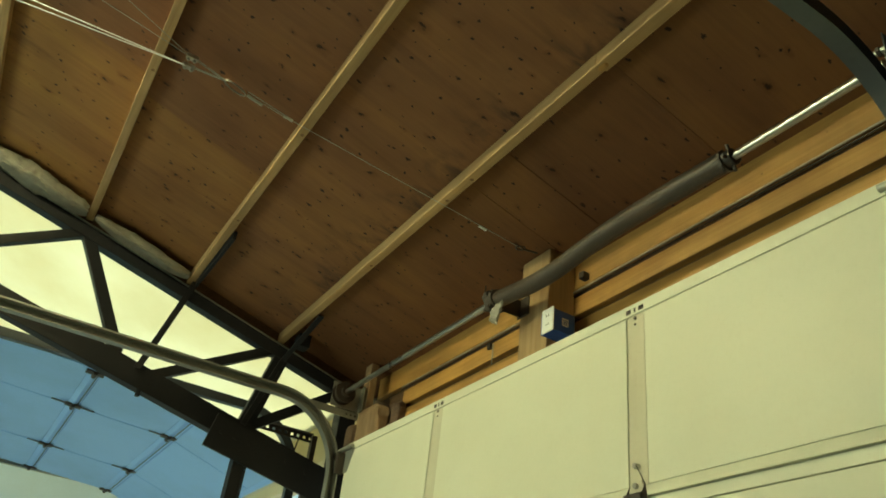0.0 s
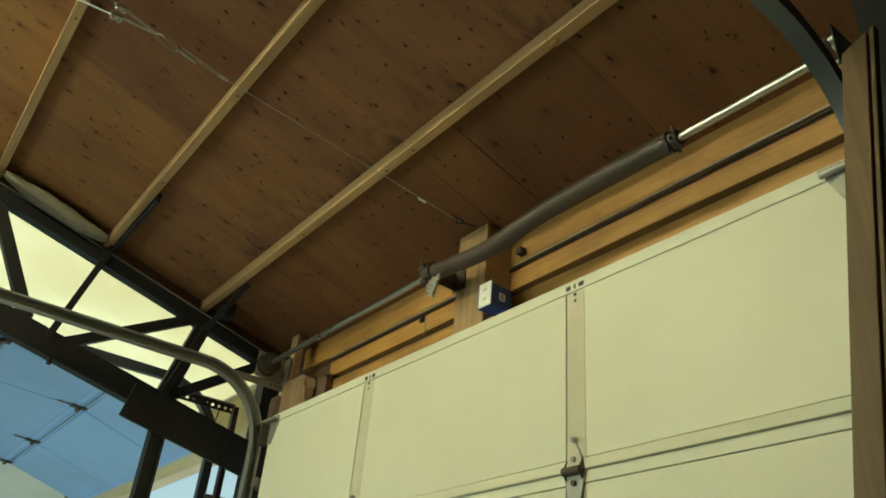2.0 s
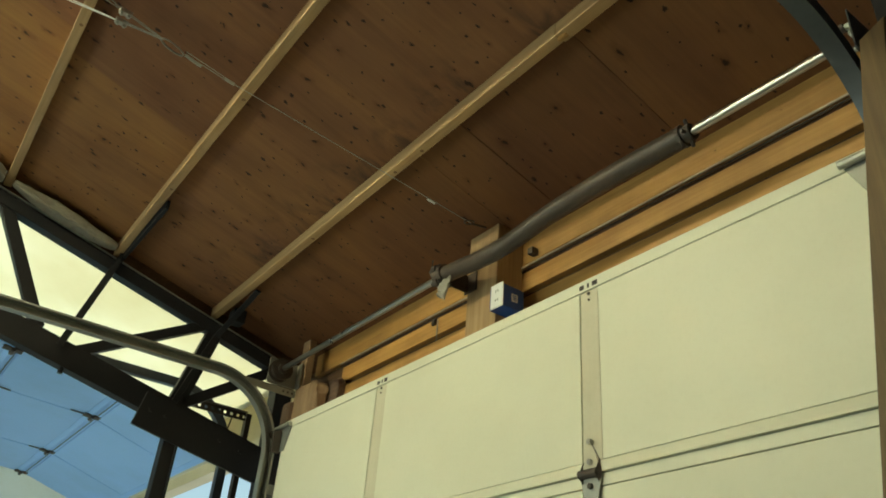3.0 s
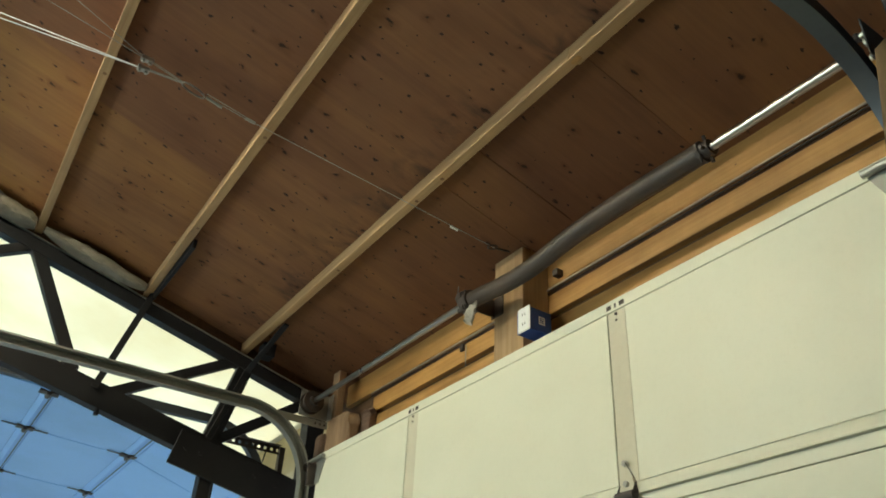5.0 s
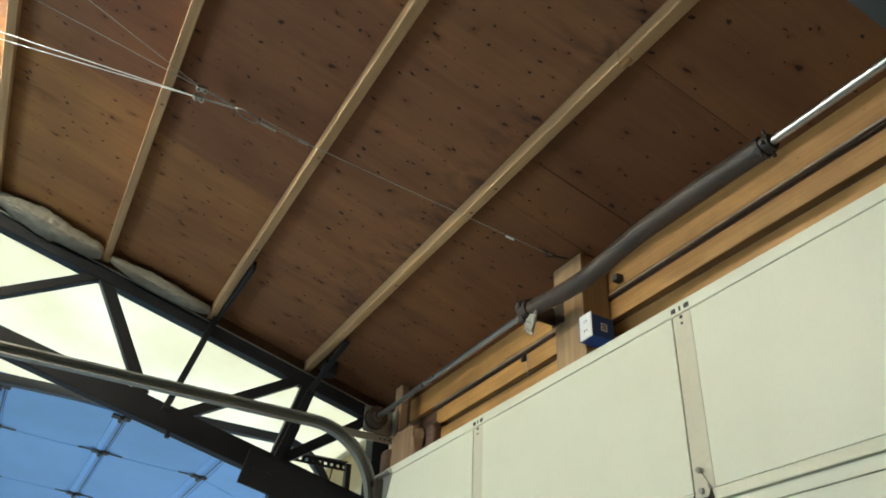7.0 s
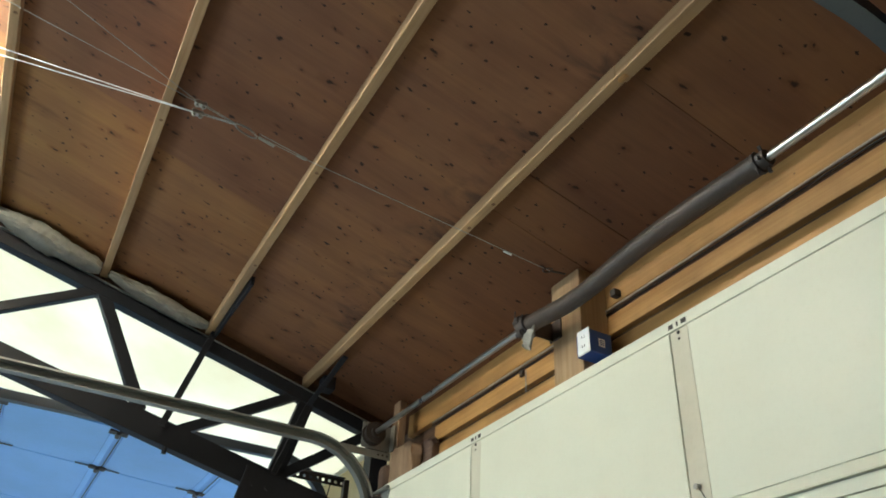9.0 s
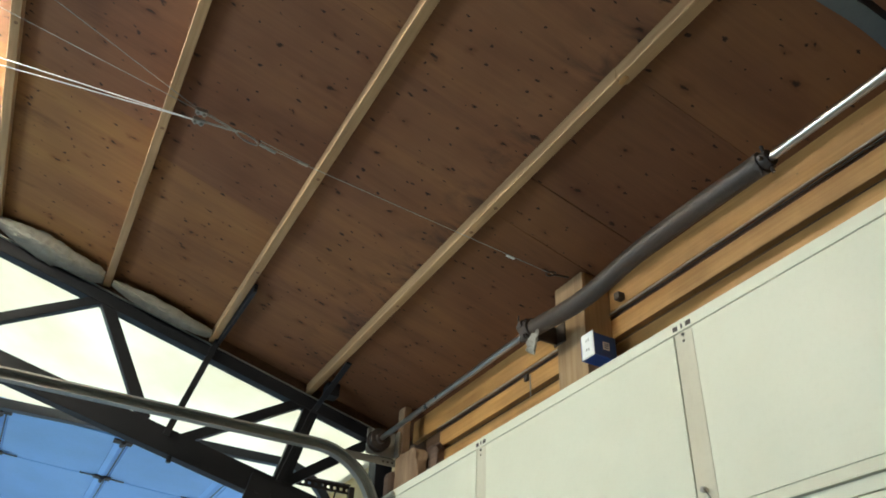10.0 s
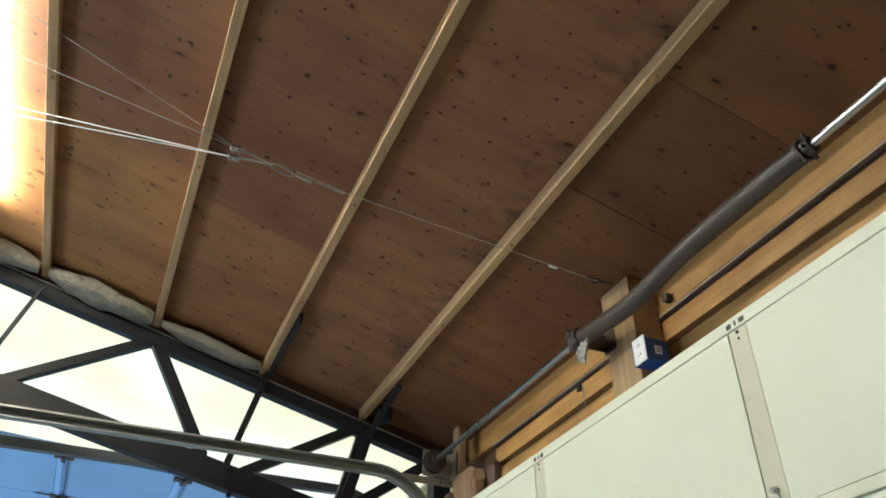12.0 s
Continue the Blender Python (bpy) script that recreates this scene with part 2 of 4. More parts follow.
# ---- building helpers ----
def mesh_of(name, bm, material, smooth=False):
    me = bpy.data.meshes.new(name)
    bmesh.ops.recalc_face_normals(bm, faces=bm.faces[:])
    bm.to_mesh(me)
    bm.free()
    me.materials.append(material)
    if smooth:
        for p in me.polygons:
            p.use_smooth = True
        me.set_sharp_from_angle(angle=radians(40))
    return me


def part(name, bm, material, parent=None, label="", smooth=False):
    ob = new(name, mesh_of(name, bm, material, smooth))
    ob.parent = parent
    if label:
        tagged(ob, label)
    return ob


def thing(name, label, category, group="", at=(0, 0, 0), kind=""):
    ob = new(name)
    ob.location = at
    return tagged(ob, label, category, group, kind)


def add_box(bm, lo, hi, bevel=0.0, m=None):
    c = [(a + b) / 2 for a, b in zip(lo, hi)]
    s = [abs(b - a) for a, b in zip(lo, hi)]
    mat = Matrix.Translation(c) @ Matrix.Diagonal((*s, 1))
    if m is not None:
        mat = m @ mat
    got = bmesh.ops.create_cube(bm, size=1, matrix=mat)
    if bevel:
        edges = list({e for v in got["verts"] for e in v.link_edges})
        bmesh.ops.bevel(bm, geom=edges, offset=bevel, segments=2, profile=0.5, affect="EDGES")
    return bm


def box(lo, hi, bevel=0.003, m=None):
    return add_box(bmesh.new(), lo, hi, bevel, m)


def beam_matrix(a, b, side=(1, 0, 0)):
    a, b = Vector(a), Vector(b)
    z = (b - a).normalized()
    x = Vector(side)
    x = (x - z * x.dot(z)).normalized()
    y = z.cross(x)
    r = Matrix((x, y, z)).transposed().to_4x4()
    return Matrix.Translation((a + b) / 2) @ r, (b - a).length


def add_beam(bm, a, b, w, d, side=(1, 0, 0), bevel=0.003):
    """Bar from a to b, w wide along side and d deep across it."""
    m, n = beam_matrix(a, b, side)
    return add_box(bm, (-w / 2, -d / 2, -n / 2), (w / 2, d / 2, n / 2), bevel, m)


def beam(a, b, w, d, side=(1, 0, 0), bevel=0.003):
    return add_beam(bmesh.new(), a, b, w, d, side, bevel)


def add_rod(bm, a, b, r, n=12):
    m, length = beam_matrix(a, b, (1, 0, 0) if abs(Vector(b)[0] - Vector(a)[0]) < 0.9 * (Vector(b) - Vector(a)).length else (0, 1, 0))
    bmesh.ops.create_cone(bm, cap_ends=True, segments=n, radius1=r, radius2=r, depth=length, matrix=m)
    return bm


def rod(a, b, r, n=12):
    return add_rod(bmesh.new(), a, b, r, n)


def sweep(points, section, bm=None, side=(1, 0, 0), closed=True):
    """A section of (u, v) pairs drawn along a line; u lies along side."""
    bm = bm or bmesh.new()
    pts = [Vector(p) for p in points]
    rings = []
    for i, p in enumerate(pts):
        d = (pts[min(i + 1, len(pts) - 1)] - pts[max(i - 1, 0)]).normalized()
        u = Vector(side)
        u = (u - d * u.dot(d)).normalized()
        v = d.cross(u)
        rings.append([bm.verts.new(p + u * a + v * b) for a, b in section])
    n = len(section)
    for r0, r1 in zip(rings, rings[1:]):
        for j in range(n if closed else n - 1):
            bm.faces.new((r0[j], r0[(j + 1) % n], r1[(j + 1) % n], r1[j]))
    if closed:
        bm.faces.new(rings[0][::-1])
        bm.faces.new(rings[-1])
    return bm


def circle(r, n=10):
    return [(r * math.cos(2 * math.pi * i / n), r * math.sin(2 * math.pi * i / n)) for i in range(n)]


def structure(name, bm, material, label, category, smooth=False):
    return tagged(part(name, bm, material, None, "", smooth), label, category, "", "structure")


# ---- plan: the main numbers ----
DOOR_L, DOOR_R, DOOR_TOP = -2.11, 0.94, 2.463     # closed sectional door, inner face at y = 0
SEC = 0.629                                        # height of one door section
TRUSS_X, BAY = -2.45, 3.75                         # steel trusses, bay spacing
SLOPE = 0.268                                      # roof fall towards the door wall
WALL_Y = 0.23                                      # inner face of the door wall


def roof_z(y, over=0.0):
    """Underside of the purlins, over: metres above it."""
    return 3.03 + SLOPE * (-0.41 - y) + over


RIDGE_Y = -3.6
LEFT_X, RIGHT_X, BACK_Y = -6.25, 4.6, -7.0

# ---- ground, floor, walls ----
structure("ground", box((-400, -400, -0.4), (400, 400, -0.12), 0), GROUND, "pale gravel ground round the building", "ground")
structure("floor", box((LEFT_X - 0.2, BACK_Y - 0.2, -0.12), (RIGHT_X + 0.2, WALL_Y + 0.3, 0), 0), CONCRETE, "grey worn concrete floor slab", "floor")


def wall_with_holes(x0, x1, z0, z1, y0, y1, holes):
    """Wall along x between y0 and y1 with rectangular holes (x0, x1, z0, z1)."""
    bm = bmesh.new()
    xs = sorted({x0, x1, *(h[0] for h in holes), *(h[1] for h in holes)})
    for a, b in zip(xs, xs[1:]):
        cut = sorted((h[2], h[3]) for h in holes if h[0] <= a + 1e-6 and h[1] >= b - 1e-6)
        z = z0
        for lo, hi in cut:
            if lo > z + 1e-6:
                add_box(bm, (a, y0, z), (b, y1, lo))
            z = hi
        if z < z1 - 1e-6:
            add_box(bm, (a, y0, z), (b, y1, z1))
    return bm


structure("wall_north", wall_with_holes(-2.53, RIGHT_X, 0, 3.0, WALL_Y + 0.04, WALL_Y + 0.18,
          [(DOOR_L - 0.02, DOOR_R + 0.02, 0, 2.42)]), DARKWOOD, "dark wooden sheathing of the door wall", "wall")
structure("wall_north_bay", wall_with_holes(LEFT_X, -2.535, 0, 2.57, WALL_Y + 0.04, WALL_Y + 0.18,
          [(DOOR_L - BAY - 0.02, DOOR_R - BAY + 0.02, 0, 2.57)]), DARKWOOD, "dark wooden jambs of the open doorway", "wall")
structure("wall_sheet", box((LEFT_X, WALL_Y + 0.05, 2.58), (-2.535, WALL_Y + 0.054, 3.0), 0), DIM_FIBRE, "dimmed translucent sheet above the open doorway", "wall")
structure("wall_south", wall_with_holes(LEFT_X, RIGHT_X, 0, 3.3, BACK_Y - 0.15, BACK_Y, [(-4.7, 0.0, 0, 2.6)]),
          PLASTER, "unseen board wall with an assumed wide doorway", "wall")
# Unseen wall, made dark so that less light bounces onto the deck
structure("wall_east", box((RIGHT_X, BACK_Y, 0), (RIGHT_X + 0.15, WALL_Y + 0.18, 4.3), 0), DARKWOOD, "unseen side wall, kept dark to cut bounced light", "wall")
structure("wall_west", box((LEFT_X - 0.15, BACK_Y, 0), (LEFT_X, WALL_Y + 0.18, 4.3), 0), PALEWALL, "pale side wall with blue daylight in its paint", "wall")


# ---- roof ----
def roof_sheet(x0, x1, y0, y1, over, thick, gap=0.0):
    """Flat piece of roof between two rows, sloped with the roof."""
    bm = bmesh.new()
    v = []
    for x, y in ((x0 + gap, y0), (x1 - gap, y0), (x1 - gap, y1), (x0 + gap, y1)):
        v.append((x, y, roof_z(y, over)))
    lo = [bm.verts.new(p) for p in v]
    hi = [bm.verts.new((p[0], p[1], p[2] + thick)) for p in v]
    bm.faces.new(lo[::-1])
    bm.faces.new(hi)
    for i in range(4):
        bm.faces.new((lo[i], lo[(i + 1) % 4], hi[(i + 1) % 4], hi[i]))
    return bm


DEEP = 0.055
roof_deck = thing("ceiling", "brown plywood roof deck with knots and stains", "ceiling", kind="structure")
for y0, y1, xs in ((WALL_Y + 0.18, -0.385, (-2.47, -1.72, -0.522, -0.27, 0.302, 1.52, 2.74, 4.6)),
                   (-0.385, -0.985, (-2.47, -1.40, -0.18, 1.04, 2.26, 3.48, 4.6)),
                   (-0.985, -1.58, (-2.47, -1.28, -0.06, 1.16, 2.38, 3.60, 4.6)),
                   (-1.58, RIDGE_Y, (-2.47, -1.15, 0.07, 1.29, 2.51, 3.73, 4.6))):
    for x0, x1 in zip(xs, xs[1:]):
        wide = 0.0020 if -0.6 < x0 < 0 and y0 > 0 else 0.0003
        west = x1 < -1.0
        # sheets take lit or shaded tones by place, standing in for light
        ply = DECK_LIT_GOLD if west and y0 < -1.5 else DECK_LIT_PALE if west and y0 < -0.5 else DECK
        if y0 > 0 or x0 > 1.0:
            ply = DECK_SHADED
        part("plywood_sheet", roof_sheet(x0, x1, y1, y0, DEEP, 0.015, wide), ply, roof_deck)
structure("roof_cover", roof_sheet(-2.50, 4.8, RIDGE_Y, 0.5, DEEP + 0.02, 0.03), DARKWOOD, "dark outer roofing over the deck", "roof")
structure("roof_fibreglass", roof_sheet(LEFT_X - 0.1, -2.48, RIDGE_Y, 0.5, DEEP + 0.03, 0.004), FIBRE, "translucent yellowed fibreglass roof sheet", "roof")
back_roof = bmesh.new()
zr = roof_z(RIDGE_Y, DEEP)
add_beam(back_roof, (-0.8, RIDGE_Y + 0.02, zr + 0.03), (-0.8, BACK_Y - 0.3, zr - 0.268 * 3.7 + 0.03), 11.2, 0.03)
structure("roof_back", back_roof, DARKWOOD, "dark back slope of the roof", "roof")

PURLINS = ((-0.389, -0.409), (-0.972, -1.000), (-1.569, -1.606), (-2.160, -2.208), (-2.74, -2.79), (-3.32, -3.36))


def purlin_piece(y_west, y_east, x0, x1, lo, hi, lift=0.0):
    """Length of lumber under the deck; lo and hi reach either side of its own line."""
    def at(x):
        return y_west + (y_east - y_west) * (x + 2.4) / 3.0
    bm = bmesh.new()
    rings = []
    for x in (x0, x1):
        y = at(x)
        z = roof_z(y - 0.02)
        rings.append([bm.verts.new((x, y + u, z + v)) for u, v in ((-lo, lift), (hi, lift), (hi, DEEP + 0.012), (-lo, DEEP + 0.012))])
    for j in range(4):
        bm.faces.new((rings[0][j], rings[0][(j + 1) % 4], rings[1][(j + 1) % 4], rings[1][j]))
    bm.faces.new(rings[0][::-1])
    bm.faces.new(rings[1])
    bmesh.ops.bevel(bm, geom=bm.edges[:], offset=0.003, segments=2, profile=0.5, affect="EDGES")
    return bm


KNOTS = ((-1.30, -0.63, -0.45), (-0.83, -1.62), (-1.05,), (-0.95,), (0.4,), (-0.2,))


def purlin_knot(parent, x, yw, ye):
    """Small round knot flush with the underside of the lumber."""
    y = yw + (ye - yw) * (x + 2.4) / 3.0 + 0.004
    z = roof_z(y - 0.024)
    part("knot", rod((x, y, z - 0.0008), (x, y, z + 0.004), 0.008, 10), KNOT, parent, "brown knot")


for i, (yw, ye) in enumerate(PURLINS):
    if i == 0:
        # the lowest purlin is lapped from two lengths
        first = thing("purlin", "pale pine purlin lapped from two lengths", "purlin", "roof purlins")
        part("long_piece", purlin_piece(yw, ye, -2.47, 0.288, 0.018, 0.020), PINE, first)
        part("second_piece", purlin_piece(yw, ye, 0.286, 4.6, 0.016, 0.028, 0.003), PINE, first)
        yk = yw + (ye - yw) * 0.9
        for x in KNOTS[0]:
            purlin_knot(first, x, yw, ye)
        part("knot_block", box((0.272, yk - 0.008, roof_z(yk - 0.02) - 0.002), (0.318, yk + 0.018, roof_z(yk - 0.02) + 0.03), 0.010), FIR, first)
        continue
    ob = thing("purlin", "pale pine purlin under the plywood deck", "purlin", "roof purlins")
    part("lumber", purlin_piece(yw, ye, -2.47, 4.6, 0.019, 0.019), PINE, ob)
    for x in KNOTS[i]:
        purlin_knot(ob, x, yw, ye)
structure("trim_blocking", beam((-2.455, WALL_Y, roof_z(WALL_Y) + 0.008), (-2.455, RIDGE_Y, roof_z(RIDGE_Y) + 0.008), 0.03, 0.15), DARKWOOD, "dark wooden blocking between the truss and the deck", "blocking")


# ---- steel trusses ----
def truss(x):
    t = thing("steel_truss", "black painted steel roof truss on a column", "truss", "steel trusses", (x, 0, 0))

    def bar(name, a, b, d, w=0.05, dx=0.0):
        part(name, beam((dx, *a), (dx, *b), w, d), BLACK, t)
    bar("top_chord", (0.06, 2.8556), (-3.5, 3.769), 0.068, 0.07)
    # pale metal puts the chord's lit top edge into the flange's colour
    part("chord_flange", beam((0.004, 0.06, 2.894), (0.004, -3.5, 3.812), 0.078, 0.006), GALV, t, "pale top flange")
    bar("bottom_chord", (0.04, 2.332), (-3.4, 3.156), 0.122, 0.07)
    bar("gusset", (0.03, 2.288), (-0.655, 2.434), 0.18, 0.02, 0.05)
    bar("web", (-1.545, 3.262), (-1.21, 2.69), 0.060)
    bar("web", (-1.56, 3.271), (-2.20, 2.905), 0.050)
    bar("web", (-0.42, 2.973), (-1.03, 2.618), 0.052)
    bar("web", (-0.352, 2.98), (-0.473, 2.52), 0.084)
    bar("web", (0.0, 2.825), (-0.44, 2.522), 0.054)
    bar("hanger", (-2.15, 3.42), (-2.31, 2.86), 0.022, 0.012, 0.06)
    bar("web", (-2.85, 3.62), (-2.24, 2.90), 0.04)
    bar("hanger", (-0.945, 3.20), (-1.098, 2.62), 0.034, 0.012, 0.06)
    bar("hanger", (-0.366, 2.915), (-0.50, 2.50), 0.03, 0.012, 0.066)
    part("brace", beam((0.062, -0.368, 2.905), (0.52, -0.358, 3.018), 0.012, 0.03), BLACK, t)
    part("strap", box((0.05, -0.9505, roof_z(-0.957) - 0.016), (0.70, -0.934, roof_z(-0.957) + 0.03), 0.001), BLACK, t)
    part("strap_end", box((0.12, -0.345, roof_z(-0.3) - 0.03), (0.20, -0.275, roof_z(-0.3) + 0.045), 0.003), BLACK, t)
    bar("column", (-0.460, 0.0), (-0.460, 2.36), 0.066, 0.07)
    bar("column_lip", (-0.425, 0.0), (-0.425, 2.33), 0.010, 0.10)
    bar("end_column", (0.09, 0.0), (0.09, 2.90), 0.10, 0.10)
    part("hanging_bolt", rod((0.02, -1.05, 2.50), (0.02, -1.05, 2.60), 0.012), BLACK, t)
    for yy, zz in ((-0.10, 2.34), (-0.22, 2.37), (-0.52, 2.42), (-0.60, 2.43)):
        part("bolt", rod((0.055, yy, zz), (0.066, yy, zz), 0.011, 8), BLACK, t)
    return t


truss(TRUSS_X)
near_truss = truss(TRUSS_X + BAY)
part("closing_plate", box((-0.275, -0.05, 0.0), (0.35, -0.035, 2.96), 0.004), BLACK, near_truss, "black steel closing plate")


# ---- insulation rolls on the truss ----
def batt(y0, y1, seed, fat=0.06):
    """A slumped, torn roll of insulation lying between two purlins."""
    bm = bmesh.new()
    n, m = 70, 30
    rings = []
    for i in range(n + 1):
        f = i / n
        y = y0 + (y1 - y0) * f
        swell = (math.sin(math.pi * min(max(f, 0.015), 0.985)) ** 0.22) * fat
        swell *= 1 + 0.30 * noise.noise((y * 4.5, seed, 3))
        cz = roof_z(y) - 0.004 + 0.016 * noise.noise((y * 5, seed, 0))
        ring = []
        for j in range(m):
            a = 2 * math.pi * j / m
            c, s = math.cos(a), math.sin(a)
            k = 1 + 0.20 * noise.noise((y * 11, c * 1.6 + seed, s * 1.6)) + 0.16 * noise.noise((y * 34, c * 4, s * 4 + seed)) + 0.05 * noise.noise((y * 90, c * 9, s * 9 + seed))
            r = swell * k
            ring.append(bm.verts.new((-2.35 + 1.15 * r * math.copysign(abs(c) ** 0.8, c), y + 0.01 * noise.noise((c * 5, s * 5, seed + y * 20)), cz + 0.72 * r * math.copysign(abs(s) ** 0.7, s))))
        rings.append(ring)
    for r0, r1 in zip(rings, rings[1:]):
        for j in range(m):
            bm.faces.new((r0[j], r0[(j + 1) % m], r1[(j + 1) % m], r1[j]))
    bm.faces.new(rings[0][::-1])
    bm.faces.new(rings[-1])
    ob = part("insulation_roll", bm, BATT, None, "", True)
    return tagged(ob, "dusty pale fibreglass insulation tucked above the truss", "insulation", "insulation rolls")


batt(-1.545, -1.0, 1.7, 0.040)
batt(-2.135, -1.595, 4.2, 0.062)
batt(-2.71, -2.19, 8.1, 0.062)


# ---- header framing above the closed door ----
def board(name, lo, hi, mat, label, bevel=0.003):
    return tagged(part(name, box(lo, hi, bevel), mat), label, "board", "header boards")


board("header_board", (-2.25, 0.185, 2.803), (1.03, WALL_Y + 0.04, 2.955), FIR, "orange fir header board under the roof deck")
board("header_board", (-1.93, 0.185, 2.684), (1.03, WALL_Y + 0.04, 2.766), FIR, "orange fir header board with knots and stains")
board("backing_board", (-2.3, 0.215, 2.40), (1.03, WALL_Y + 0.04, 2.958), DARKWOOD, "dark backing board behind the header")
board("lintel_board", (-2.0, 0.175, 2.36), (1.03, 0.212, 2.648), FIR, "orange fir lintel board behind the door top")


def rod_or_shadow_line(dz, y, mat):
    pts = [(x, y, 2.774 + dz + 0.003 * math.sin(x * 1.7)) for x in np.linspace(-1.95, 1.03, 30)]
    ob = part("rod_or_shadow_line", sweep(pts, circle(0.0042 if dz else 0.0026, 8), side=(0, 1, 0)), mat, None, "", True)
    tagged(ob, "thin rod along the header, the dark one standing for shadow", "rod", "header rods")


# Lower dark bar draws the pale rod's shadow line
rod_or_shadow_line(0.0, 0.178, RUST)
rod_or_shadow_line(0.016, 0.178, COPPER)
clip_part = part("rod_clip", box((-1.125, 0.170, 2.735), (-1.100, 0.184, 2.765), 0.002), RUST)
tagged(clip_part, "small dark metal clip on the header", "clip")
tagged(part("hanging_wire", rod((-1.066, 0.165, 2.640), (-1.070, 0.168, 2.745), 0.0030, 6), FOAM), "short pale wire hanging from the header rod", "wire")
tagged(part("wall_bracket", box((-0.465, 0.15, 2.815), (-0.435, 0.184, 2.845), 0.004), RUST), "small dark steel bracket on the header", "bracket")


def upright(name, lo, hi, label, mat=PINE_UP):
    return tagged(part(name, box(lo, hi, 0.005), mat), label, "post")


upright("header_post", (-0.708, 0.05, 2.34), (-0.526, 0.184, 2.950), "pine block post carrying the spring bearing")
upright("end_post", (-2.180, 0.055, 2.60), (-2.105, 0.10, 2.945), "narrow shade-darkened pine end post by the cable drum", SHADED_LUMBER)
tagged(part("stub_block", box((-2.25, 0.02, 2.34), (-2.15, 0.12, 2.60), 0.025), STAINED), "worn pine stub block beside the track", "block")


def wad(centre, size, seed, mat, name, label, category, square=0.38, rough=0.14):
    bm = bmesh.new()
    bmesh.ops.create_icosphere(bm, subdivisions=4, radius=1)
    for v in bm.verts:
        p = v.co.copy()
        p = Vector([math.copysign(abs(c) ** square, c) for c in p])
        k = 1 + rough * noise.noise(p * 1.7 + Vector((seed, 0, 0))) + 0.6 * rough * noise.noise(p * 5 + Vector((0, seed, 0)))
        v.co = Vector(centre) + Vector([a * b * k for a, b in zip(p, size)])
    return tagged(part(name, bm, mat, None, "", True), label, category)


wad((-2.055, 0.085, 2.52), (0.130, 0.04, 0.145), 2.0, SHADED_LUMBER, "lumber_offcut", "rough darkened lumber offcut wedged beside the post", "offcut")
wad((-1.945, 0.155, 2.575), (0.095, 0.03, 0.11), 6.0, STAINED, "lumber_offcut", "rough darkened lumber offcut wedged beside the post", "offcut")


# ---- torsion shaft and spring ----
SHAFT_Y, SHAFT_Z = -0.07, 2.732


